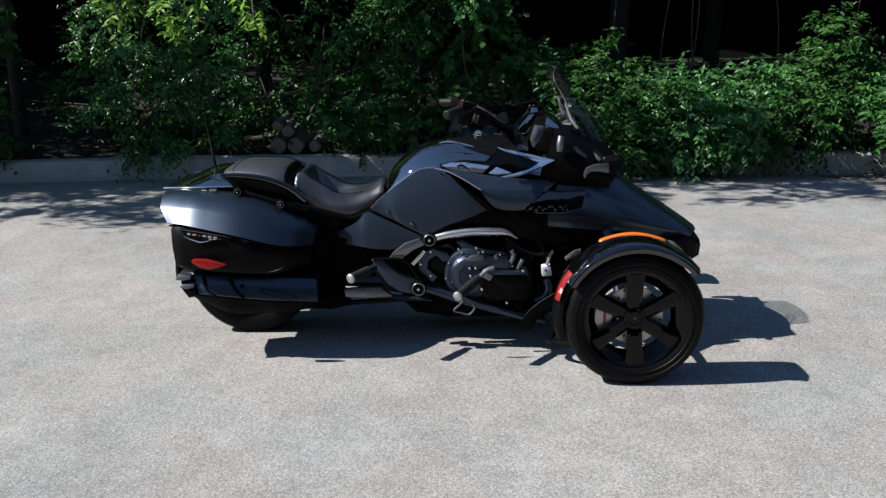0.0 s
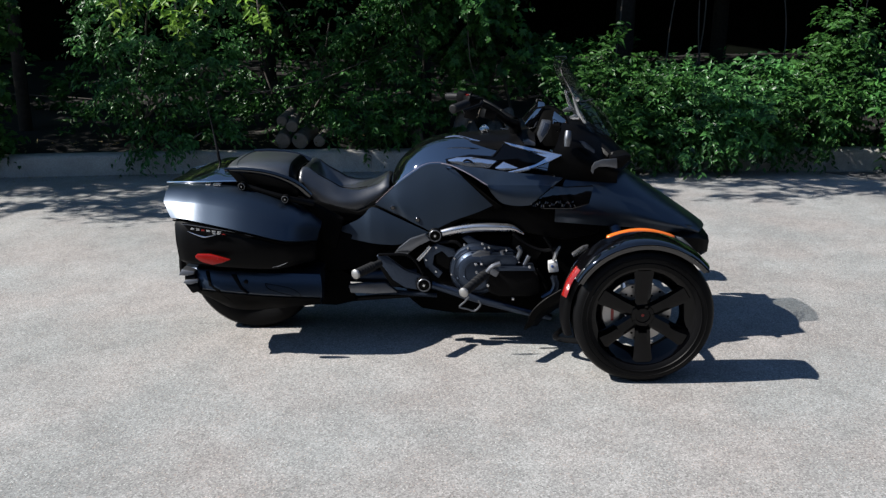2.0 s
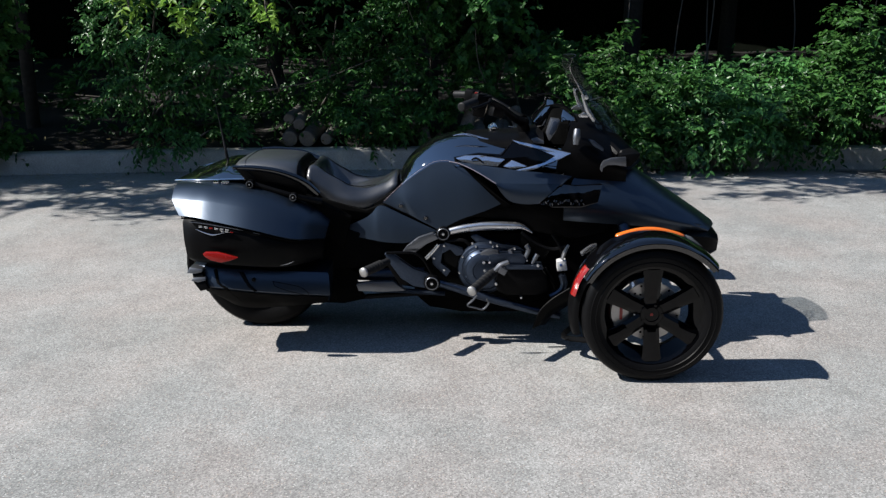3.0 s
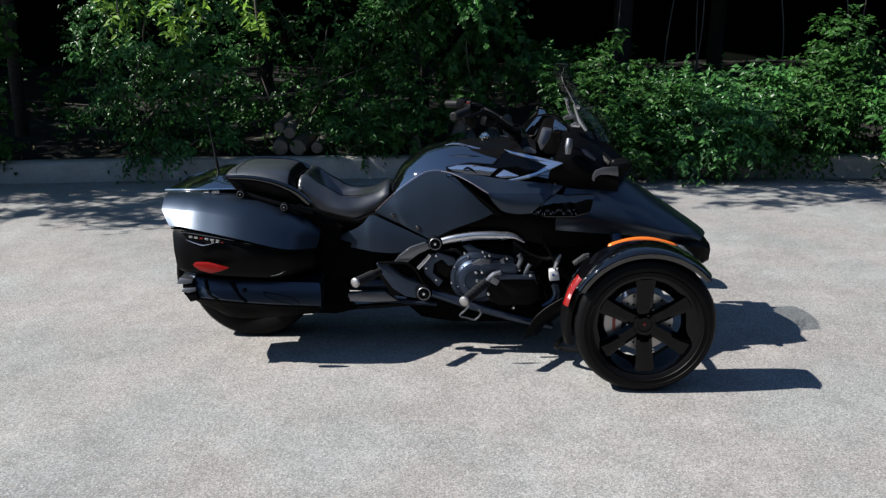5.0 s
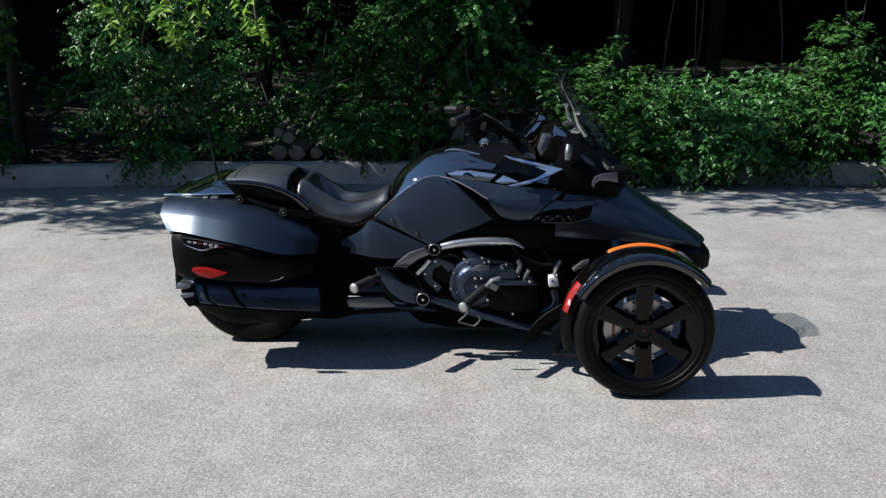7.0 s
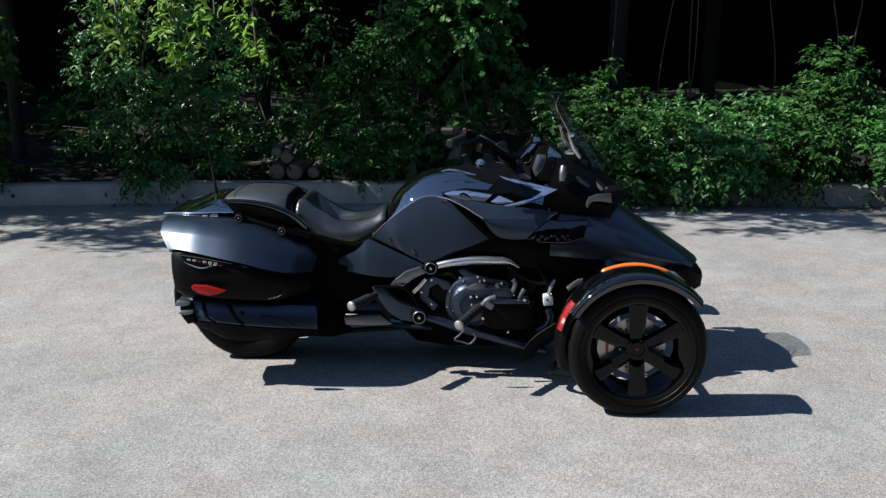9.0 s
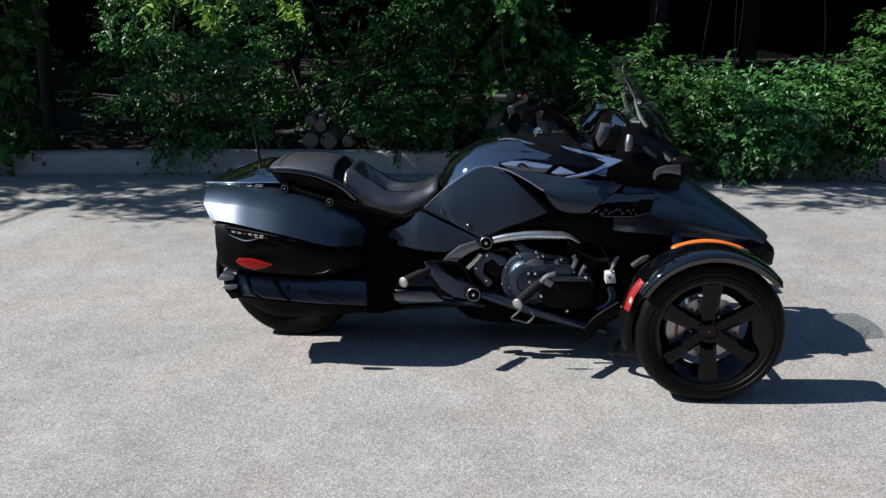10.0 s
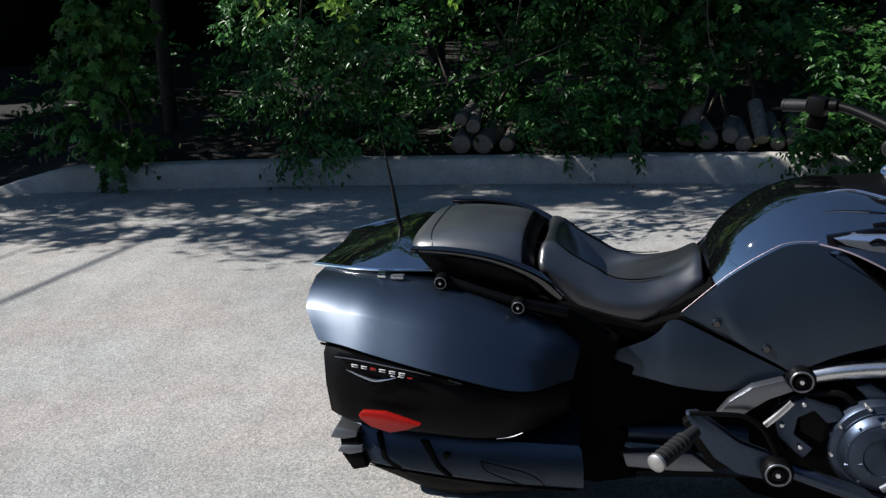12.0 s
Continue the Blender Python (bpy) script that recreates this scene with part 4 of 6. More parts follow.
for s in (1, -1):
    def own(bm, s=s):
        return bm if s > 0 else other_side(bm)
    rear = part("side_panel", own(sheet([(0.358, 0.546), (0.434, 0.540), (0.519, 0.571), (0.558, 0.597), (0.599, 0.630), (0.709, 0.588), (0.850, 0.531)], [(0.360, 0.546), (0.454, 0.504), (0.580, 0.483), (0.656, 0.477), (0.719, 0.479), (0.795, 0.502), (0.851, 0.531)], (LEAN[0] - 0.008, LEAN[1], LEAN[2]), 0.010)), SATIN, bike, "satin dark side panel below the seat", thick=0.0018, sharp=32)
    front = part("side_panel", own(sheet([(0.603, 0.637), (0.658, 0.685), (0.714, 0.735), (0.802, 0.794), (0.845, 0.814), (0.901, 0.818), (0.955, 0.803)], [(0.610, 0.641), (0.713, 0.600), (0.824, 0.553), (0.853, 0.540), (0.886, 0.550), (0.961, 0.586), (1.060, 0.620), (1.129, 0.648)], (LEAN[0] - 0.004, LEAN[1], LEAN[2]), 0.015)), SATIN, bike, "large satin dark side panel with two studs", thick=0.0018, sharp=32)
    part("panel_edge", own(tube([leaned(x, z + 0.003, 0.002) for x, z in [(0.611, 0.644), (0.714, 0.737), (0.802, 0.797), (0.845, 0.816), (0.901, 0.821)]], 0.0011, 30, 6)), PIPING, front, "thin pale line along the panel's upper edge")
    if s > 0:
        for x, z in [(0.689, 0.633), (0.800, 0.586)]:
            stud(*on_panel(x, z, 0.006), 0.0105, front, GLOSS)
    part("panel_seam", own(tube([on_panel(x, z, 0.0) for x, z in [(0.605, 0.641), (0.713, 0.600), (0.853, 0.543)]], 0.0018, 20, 6)), DARK, rear)
    # Filler slab: the gap's shade is put into its near-black colour.
    part("gap_filler", own(slab([(0.280, 0.553), (0.360, 0.540), (0.459, 0.506), (0.584, 0.488), (0.684, 0.482), (0.607, 0.410), (0.554, 0.358), (0.451, 0.332), (0.267, 0.332)], (-0.215, 0.1, 0), 0.05, 0.008)), DARK, bike, "near-black filler for the shaded gap below the side panel")
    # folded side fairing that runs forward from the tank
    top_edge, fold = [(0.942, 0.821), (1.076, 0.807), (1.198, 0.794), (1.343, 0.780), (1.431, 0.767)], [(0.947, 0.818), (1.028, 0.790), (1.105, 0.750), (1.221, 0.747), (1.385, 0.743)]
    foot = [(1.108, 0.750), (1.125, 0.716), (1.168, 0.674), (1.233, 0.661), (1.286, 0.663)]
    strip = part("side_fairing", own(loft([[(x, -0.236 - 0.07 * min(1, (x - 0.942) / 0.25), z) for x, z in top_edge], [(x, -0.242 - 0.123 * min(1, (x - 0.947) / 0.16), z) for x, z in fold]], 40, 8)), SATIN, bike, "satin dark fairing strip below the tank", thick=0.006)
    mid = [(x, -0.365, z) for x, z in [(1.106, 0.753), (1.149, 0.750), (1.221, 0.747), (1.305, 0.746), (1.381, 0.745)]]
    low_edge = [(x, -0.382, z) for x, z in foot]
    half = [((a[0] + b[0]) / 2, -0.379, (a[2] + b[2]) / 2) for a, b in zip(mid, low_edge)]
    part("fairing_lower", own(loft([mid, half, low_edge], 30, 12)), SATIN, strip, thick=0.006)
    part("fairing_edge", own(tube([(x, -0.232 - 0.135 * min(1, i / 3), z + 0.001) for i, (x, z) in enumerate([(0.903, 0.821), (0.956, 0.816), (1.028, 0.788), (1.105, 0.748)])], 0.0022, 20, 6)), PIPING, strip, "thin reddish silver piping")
    # Solid near-black wedge stands in for the shade in the groove.
    part("hollow_shade", own(slab([(0.915, 0.808), (1.036, 0.758), (1.129, 0.663), (1.182, 0.632), (1.133, 0.607), (1.084, 0.633), (1.011, 0.708)], (-0.27, 0.2, 0), 0.03, 0.008)), DARK, bike)
    part("belly_panel", own(slab([(1.114, 0.639), (1.269, 0.633), (1.453, 0.606), (1.600, 0.595), (1.603, 0.504), (1.456, 0.474), (1.282, 0.506), (1.158, 0.557), (0.960, 0.579)], (-0.24, 0.1, 0), 0.05, 0.01)), PLASTIC, bike, "black plastic panel above the engine")
    vent = part("side_vent", own(slab([(1.289, 0.664), (1.329, 0.732), (1.360, 0.744), (1.443, 0.734), (1.561, 0.738), (1.539, 0.665), (1.468, 0.646), (1.349, 0.646)], (-0.40, 0.36, 0), 0.03, 0.006)), GLOSS, bike, "gloss black vent panel with pale lettering marks")
    if s > 0:
        rng = random.Random(3)
        for k in range(22):
            w = rng.uniform(0.003, 0.008)
            part("badge_bar", block((1.292 + 0.0088 * k, -0.3805, 0.668 + rng.uniform(-0.009, 0.009)), (w * 0.7, 0.004, rng.uniform(0.005, 0.013)), 0.001, (0, rng.uniform(-40, 40), 0)), BRACKET if k % 3 == 0 else ENGINE, vent)

# ---- tank ----
def tank_rows():
    """Lines along the tank: a nearly flat crown, then sides that fall away at about forty degrees."""
    crest = [(0.665, 0.735), (0.700, 0.796), (0.746, 0.842), (0.825, 0.893), (0.93, 0.918), (1.05, 0.914), (1.20, 0.890), (1.40, 0.870)]
    foot = [(0.692, 0.168, 0.690), (0.735, 0.186, 0.733), (0.793, 0.200, 0.775), (0.866, 0.214, 0.798), (0.95, 0.232, 0.798), (1.05, 0.248, 0.780), (1.20, 0.270, 0.765), (1.40, 0.296, 0.745)]
    rows = []
    flat = ((0, 0), (0.26, 0.02), (0.46, 0.08), (0.63, 0.26), (0.82, 0.60), (1.0, 1.0))
    full = ((0, 0), (0.36, 0.07), (0.62, 0.25), (0.80, 0.48), (0.92, 0.72), (1.0, 1.0))
    for (o1, d1), (o2, d2) in zip(full, flat):
        row = []
        for k, ((a, c), (b, y, d)) in enumerate(zip(crest, foot)):
            u = min(1.0, k / 4)
            out, down = o1 + (o2 - o1) * u, d1 + (d2 - d1) * u
            row.append((a + (b - a) * down, -y * out, c + (d - c) * down))
        rows.append(row)
    return rows


tank = part("tank", loft(tank_rows(), 48, 30, mirror=True), LACQUER, bike, "gloss black tank cover with sharp reflections", sharp=60)


TL = (-0.308, 0.42, -0.169)
for s in (1, -1):
    def own(bm, s=s):
        return bm if s > 0 else other_side(bm)
    part("tank_flank", own(slab([(0.921, 0.836), (1.03, 0.857), (1.128, 0.852), (1.177, 0.904), (1.344, 0.88), (1.415, 0.865), (1.343, 0.825), (1.231, 0.783), (1.103, 0.794), (0.956, 0.816)], (TL[0] + 0.004, TL[1], TL[2]), 0.03, 0.003)), RIM_BLACK, bike, "black inset flank beside the tank")
    # Silver shapes paint the sky's reflection on the gloss black flank.
    trim = part("tank_rim_sky", own(slab([(1.177, 0.915), (1.261, 0.899), (1.344, 0.882), (1.427, 0.865), (1.355, 0.827), (1.295, 0.803), (1.231, 0.788), (1.192, 0.792), (1.26, 0.809), (1.315, 0.826), (1.36, 0.853), (1.285, 0.878), (1.208, 0.898)], TL, 0.02, 0.002)), SILVER, bike, "pointed rim beside the tank, sky reflection painted in silver")
    part("sky_plate", own(slab([(0.931, 0.836), (0.976, 0.847), (1.035, 0.85), (1.147, 0.836), (1.13, 0.82), (1.115, 0.806), (1.067, 0.809), (1.023, 0.811), (0.956, 0.823)], TL, 0.02, 0.002)), SILVER, trim, "insert with a small emblem, sky reflection painted in silver")
    part("sky_plate", own(slab([(1.176, 0.833), (1.212, 0.82), (1.241, 0.809), (1.204, 0.801), (1.168, 0.798), (1.139, 0.806)], TL, 0.02, 0.002)), SILVER, trim)
    part("emblem", own(tube([(x, TL[0] + TL[1] * (z - 0.6) + TL[2] * (x - 0.8) - 0.004, z) for x, z in [(1.0, 0.831), (1.018, 0.838), (1.037, 0.832), (1.049, 0.823)]], [0.002, 0.005, 0.004, 0.002], 12, 8)), PLASTIC, trim)
    if s > 0:
        part("console_edge", own(tube([(x, -0.16, z) for x, z in [(0.920, 0.925), (0.950, 0.930), (0.988, 0.928), (1.038, 0.914), (1.075, 0.908)]], [0.002, 0.004, 0.005, 0.006, 0.002], 16, 8)), SILVER, bike, "bright edge of the tank console")
part("console", loft([[(0.90, 0, 0.912), (1.05, 0, 0.925), (1.20, 0, 0.93), (1.32, 0, 0.95)], [(0.90, -0.06, 0.908), (1.05, -0.07, 0.922), (1.20, -0.08, 0.926), (1.32, -0.09, 0.945)], [(0.91, -0.10, 0.895), (1.05, -0.13, 0.900), (1.20, -0.15, 0.90), (1.32, -0.17, 0.91)], [(0.92, -0.12, 0.87), (1.05, -0.15, 0.87), (1.20, -0.17, 0.87), (1.32, -0.19, 0.87)]], 20, 12, mirror=True), PLASTIC, bike, "black centre console")

# ---- handlebar, turned a little ----
for path, a, b in (([(1.24, -0.05, 0.965), (1.19, -0.15, 1.0), (1.13, -0.24, 1.055), (1.07, -0.315, 1.092), (1.03, -0.36, 1.097), (0.968, -0.462, 1.084)], (1.020, -0.376, 1.095), (0.966, -0.466, 1.083)),
                   ([(1.24, 0.05, 0.965), (1.20, 0.14, 0.985), (1.13, 0.24, 1.025), (1.06, 0.31, 1.054), (1.01, 0.345, 1.058), (0.920, 0.409, 1.053)], (0.972, 0.372, 1.056), (0.917, 0.411, 1.053))):
    s = -1 if path[0][1] > 0 else 1
    bar = part("handlebar", tube(path, [0.024, 0.018, 0.015, 0.0135, 0.0125, 0.0125], 36, 12), PLASTIC, bike, "black tubular handlebar")
    a, b = Vector(a), Vector(b)
    n = (b - a).normalized()
    grip = part("grip", tube([a, (a + b) / 2, b], [0.017, 0.0185, 0.018], 16, 14), GRIP, bar, "smooth dark grey rubber grip")
    part("grip_end", turned([(0.019, -0.003), (0.019, 0.003), (0.014, 0.007), (0, 0.008)], b, n, 16), GRIP, grip)
    c = a - n * 0.03
    part("switch_box", block(c, (0.055, 0.05, 0.055), 0.014, (0, 10, 35 * s)), PLASTIC, bar, "black switch housing")
    part("switch", block(c + Vector((-0.012, 0, 0.028)), (0.014, 0.014, 0.008), 0.003), RED if s > 0 else PLASTIC, bar)
    part("clamp", tube([c - n * 0.035, c - n * 0.055], [0.02, 0.019], 5, 12), PLASTIC, bar)
    part("lever", tube([c + Vector((0.045, 0, 0.004)), c + n * 0.05 + Vector((0.066, 0, 0.0)), b + Vector((0.052, 0, -0.004)), b + n * 0.012 + Vector((0.046, 0, -0.006))], [0.009, 0.007, 0.006, 0.008], 20, 8), PLASTIC, bar, "black hand lever")
    part("lever_perch", block(c + Vector((0.028, 0, 0.006)), (0.045, 0.032, 0.026), 0.008, (0, 0, 25 * s)), PLASTIC, bar)
    part("hanger", block(c + Vector((0.0, -0.01 * s, -0.045)), (0.05, 0.02, 0.05), 0.006, (0, 15, 0)), PLASTIC, bar)
    part("riser", tube([(1.24, -0.06 * s, 0.93), (1.23, -0.07 * s, 0.985)], [0.028, 0.022], 6, 12), PLASTIC, bar)
part("ignition", turned([(0.022, 0), (0.022, 0.026), (0.018, 0.032), (0.014, 0.032), (0.012, 0.027), (0, 0.027)], (1.107, 0.0, 0.925), (-0.5, -0.4, 0.75), 20), CHROME, bike, "round bright ignition cap")
part("brake_reservoir", block((1.11, -0.24, 1.035), (0.06, 0.045, 0.04), 0.01, (0, 15, 30)), PLASTIC, bike)

# ---- dash, cowl and windshield ----
cowl = part("cowl", loft([[(1.46, 0, 0.995), (1.53, 0, 0.990), (1.60, 0, 0.955), (1.69, 0, 0.885), (1.775, 0, 0.802)],
                          [(1.45, -0.10, 0.990), (1.53, -0.10, 0.978), (1.60, -0.10, 0.942), (1.69, -0.09, 0.875), (1.765, -0.08, 0.80)],
                          [(1.43, -0.19, 0.960), (1.50, -0.19, 0.945), (1.58, -0.18, 0.91), (1.66, -0.16, 0.855), (1.745, -0.14, 0.795)],
                          [(1.41, -0.245, 0.91), (1.48, -0.25, 0.895), (1.55, -0.24, 0.865), (1.64, -0.22, 0.82), (1.71, -0.20, 0.785)],
                          [(1.38, -0.265, 0.85), (1.45, -0.27, 0.84), (1.54, -0.265, 0.815), (1.62, -0.25, 0.79), (1.68, -0.23, 0.77)],
                          [(1.36, -0.262, 0.74), (1.45, -0.262, 0.735), (1.54, -0.250, 0.725), (1.62, -0.232, 0.715), (1.68, -0.212, 0.71)]], 28, 24, mirror=True), PLASTIC, bike, "black front cowl round the instruments", thick=0.01, sharp=50)
part("instrument_pod", loft([[(1.29, 0, 0.93), (1.32, 0, 0.985), (1.36, 0, 1.035), (1.43, 0, 1.035)], [(1.29, -0.08, 0.925), (1.32, -0.085, 0.98), (1.36, -0.09, 1.03), (1.43, -0.09, 1.03)],
                             [(1.295, -0.11, 0.91), (1.325, -0.12, 0.94), (1.36, -0.13, 0.97), (1.43, -0.14, 0.97)], [(1.30, -0.12, 0.87), (1.33, -0.13, 0.88), (1.37, -0.14, 0.88), (1.43, -0.15, 0.88)]], 16, mirror=True), DARK, bike, "black instrument pod", sharp=30)
for s in (1, -1):
    def own(bm, s=s):
        return bm if s > 0 else other_side(bm)
    pod = part("speaker_pod", own(slab([(1.348, 1.003), (1.387, 0.998), (1.380, 0.972), (1.370, 0.948), (1.339, 0.906), (1.326, 0.939)], (-0.29, 0.20, 0), 0.05, 0.006)), BRACKET, bike, "grey speaker pod beside the instruments")
    part("speaker_face", own(slab([(1.357, 0.992), (1.377, 0.989), (1.370, 0.956), (1.348, 0.930), (1.338, 0.940)], (-0.296, 0.20, 0), 0.008, 0.002)), ENGINE, pod)
    part("pod_foot", own(slab([(1.262, 0.915), (1.286, 0.922), (1.318, 0.905), (1.316, 0.893), (1.270, 0.900)], (-0.285, 0.20, 0), 0.03, 0.003)), BRACKET, pod)
    part("inner_fairing", own(slab([(1.406, 1.033), (1.463, 0.990), (1.453, 0.961), (1.421, 0.942), (1.399, 0.966), (1.399, 1.005)], (-0.26, 0.34, 0), 0.03, 0.004)), LACQUER, bike, "blue-black inner fairing face")
    part("inner_fairing", own(slab([(1.337, 1.073), (1.366, 1.068), (1.369, 1.048), (1.354, 1.002), (1.329, 0.959), (1.295, 0.954), (1.275, 0.976), (1.304, 1.012), (1.334, 1.044)], (-0.22, 0.30, 0), 0.04, 0.005)), LACQUER, bike)
    part("pod_barrel", own(tube([(1.455, -0.262, 0.962), (1.452, -0.272, 0.932), (1.449, -0.276, 0.898)], [0.014, 0.017, 0.012], 10, 12)), BRACKET, bike, "ribbed grey fairing post")
    part("cowl_rib", own(tube([(x, -0.25, z) for x, z in [(1.315, 1.060), (1.386, 1.066), (1.434, 1.032), (1.454, 0.991)]], 0.004, 20, 8)), PLASTIC, bike)
    part("shield_arm", own(tube([(x, -0.165, z) for x, z in [(1.484, 1.100), (1.494, 1.070), (1.510, 1.030), (1.540, 0.985)]], [0.006, 0.009, 0.011, 0.009], 12, 10, 0.6)), STEEL, bike, "bright windshield bracket")
    part("shield_foot", own(slab([(1.470, 1.008), (1.494, 1.022), (1.514, 1.010), (1.510, 0.998), (1.475, 1.000)], (-0.165, 0, 0), 0.03, 0.004)), STEEL, bike)
    part("shield_screw", own(turned([(0.009, 0.02), (0.009, -0.006), (0, -0.008)], (1.500, -0.172, 1.088), sides=12)), STEEL, bike)
    part("cowl_slot", own(slab([(1.502, 0.919), (1.527, 0.914), (1.571, 0.880), (1.569, 0.865), (1.527, 0.890)], (-0.268, 0, 0), 0.02, 0.003)), ENGINE, bike)
    mir = part("mirror", own(slab([(1.640, 0.852), (1.700, 0.862), (1.726, 0.859), (1.719, 0.838), (1.686, 0.804), (1.640, 0.800)], (-0.31, 0.1, 0), 0.14, 0.006)), PLASTIC, bike, "black mirror housing low on the nose")
    part("mirror_stem", own(tube([(1.690, -0.27, 0.832), (1.650, -0.21, 0.842), (1.600, -0.14, 0.880)], [0.020, 0.022, 0.026], 10, 10)), PLASTIC, mir)
    part("mirror_glass", own(slab([(1.553, 0.793), (1.555, 0.812), (1.566, 0.831), (1.599, 0.843), (1.661, 0.847), (1.662, 0.807), (1.619, 0.814), (1.583, 0.814), (1.564, 0.802), (1.560, 0.783)], (-0.33, 0.1, 0), 0.02, 0.002)), BRACKET, mir, "pale reflecting mirror face")


def shield_sheet():
    """The screen: upright side edges at the back, the middle bowed forward."""
    side = glide([(1.434, 1.256), (1.427, 1.226), (1.430, 1.204), (1.446, 1.168), (1.484, 1.100), (1.522, 1.010), (1.556, 0.950)], 24)
    middle = glide([(1.466, 1.262), (1.488, 1.212), (1.523, 1.150), (1.600, 1.058), (1.648, 1.007), (1.690, 0.940), (1.715, 0.900)], 24)
    rows = []
    for u in np.linspace(-1, 1, 25):
        w = 1 - u * u
        rows.append([(a[0] * (1 - w) + b[0] * w, 0.172 * u, a[1] * (1 - w) + b[1] * w) for a, b in zip(side, middle)])
    bm = bmesh.new()
    v = [[bm.verts.new(p) for p in r] for r in rows]
    for a, b in zip(v, v[1:]):
        for k in range(23):
            bm.faces.new((a[k], a[k + 1], b[k + 1], b[k]))
    return bm, rows


bm, rows = shield_sheet()
shield = part("windshield", bm, SHEET, bike, "curved clear plastic windshield", thick=0.004, sharp=60)
# Bright metal tube stands in for sun caught on the plastic edge.
part("shield_edge_glint", tube([(x, y * 1.004, z) for x, y, z in rows[0][0:14:2]], [0.002, 0.0028, 0.003, 0.003, 0.0035], 40, 6), CHROME, shield, "windshield edge, the light it catches put into bright metal")
part("shield_top", tube([rows[k][0] for k in range(0, 25, 2)], 0.0014, 40, 6), ENGINE, shield)
for z in (1.075, 1.045):
    part("shield_rib", tube([(1.515, -0.16, z), (1.565, -0.09, z + 0.004), (1.590, -0.02, z)], 0.0022, 14, 6), BRACKET, shield)

# ---- nose ----
nose = part("nose", loft([[(1.50, 0, 0.80), (1.70, 0, 0.775), (1.82, 0, 0.705), (1.95, 0, 0.620), (2.06, 0, 0.545), (2.12, 0, 0.500)],
                          [(1.50, -0.12, 0.80), (1.68, -0.12, 0.772), (1.80, -0.115, 0.708), (1.93, -0.10, 0.625), (2.04, -0.09, 0.55), (2.11, -0.08, 0.50)],
                          [(1.46, -0.24, 0.770), (1.63, -0.225, 0.738), (1.78, -0.21, 0.678), (1.92, -0.185, 0.606), (2.02, -0.165, 0.548), (2.085, -0.15, 0.502)],
                          [(1.42, -0.30, 0.700), (1.60, -0.285, 0.680), (1.76, -0.265, 0.630), (1.90, -0.235, 0.574), (2.00, -0.21, 0.535), (2.065, -0.19, 0.500)],
                          [(1.40, -0.335, 0.625), (1.58, -0.315, 0.605), (1.75, -0.29, 0.578), (1.90, -0.255, 0.545), (2.00, -0.225, 0.52), (2.055, -0.20, 0.492)],
                          [(1.40, -0.32, 0.575), (1.58, -0.30, 0.555), (1.75, -0.27, 0.535), (1.90, -0.24, 0.51), (2.00, -0.21, 0.49), (2.05, -0.19, 0.475)]], 40, 26, mirror=True), SATIN, bike, "satin black nose cover sloping to the front", thick=0.008, sharp=40)
for s in (1, -1):
    def own(bm, s=s):
        return bm if s > 0 else other_side(bm)
    part("nose_blade", own(slab([(1.546, 0.605), (1.595, 0.609), (1.764, 0.584), (1.934, 0.550), (2.026, 0.527), (2.002, 0.518), (1.886, 0.533), (1.693, 0.554), (1.547, 0.575)], (-0.335, 0.1, 0.10), 0.04, 0.005)), SATIN, bike, "black crease panel along the nose")
    part("headlamp", own(slab([(1.937, 0.494), (1.967, 0.488), (2.007, 0.453), (2.042, 0.406), (2.057, 0.39), (2.021, 0.408), (1.979, 0.444)], (-0.285, 0, 0), 0.09, 0.004)), LENS, bike, "narrow clear headlamp lens")
part("chin", loft([[(1.96, 0, 0.50), (2.06, 0, 0.49), (2.125, 0, 0.47)], [(1.96, -0.20, 0.51), (2.05, -0.20, 0.495), (2.105, -0.18, 0.475)], [(1.96, -0.27, 0.49), (2.05, -0.25, 0.478), (2.100, -0.22, 0.46)], [(1.96, -0.27, 0.43), (2.05, -0.25, 0.42), (2.095, -0.22, 0.41)], [(1.96, -0.24, 0.37), (2.03, -0.22, 0.365), (2.06, -0.18, 0.37)], [(1.96, 0, 0.35), (2.04, 0, 0.35), (2.08, 0, 0.36)]], 12, mirror=True), PLASTIC, bike, "black front chin and grille surround", thick=0.01)

# ---- engine, right side ----
engine = part("engine", slab([(0.84, 0.48), (0.98, 0.50), (1.20, 0.50), (1.32, 0.46), (1.35, 0.30), (1.30, 0.20), (0.95, 0.20), (0.86, 0.28)], (-0.24, 0, 0), 0.42, 0.02), DARK, bike, "black engine with round clutch cover")
cx, cz = 1.055, 0.352
part("clutch_cover", turned([(0.118, 0.06), (0.118, 0.015), (0.112, 0.004), (0.102, 0.0), (0.094, -0.004), (0.086, -0.020), (0.074, -0.030), (0.050, -0.034), (0.046, -0.030), (0, -0.030)], (cx, -0.315, cz), sides=48), ENGINE, engine, "round ribbed clutch cover")
for rr, yy in ((0.098, -0.3155), (0.080, -0.338)):
    part("cover_ring", turned([(rr - 0.003, 0.004), (rr - 0.001, -0.004), (rr + 0.001, -0.004), (rr + 0.003, 0.004)], (cx, yy, cz), sides=48), ENGINE, engine)
for a in (2.3, 2.9, 3.5, 4.1):
    part("cover_rib", tube([(cx + 0.052 * math.cos(a), -0.347, cz + 0.052 * math.sin(a)), (cx + 0.088 * math.cos(a), -0.333, cz + 0.088 * math.sin(a))], 0.004, 6, 6), ENGINE, engine)
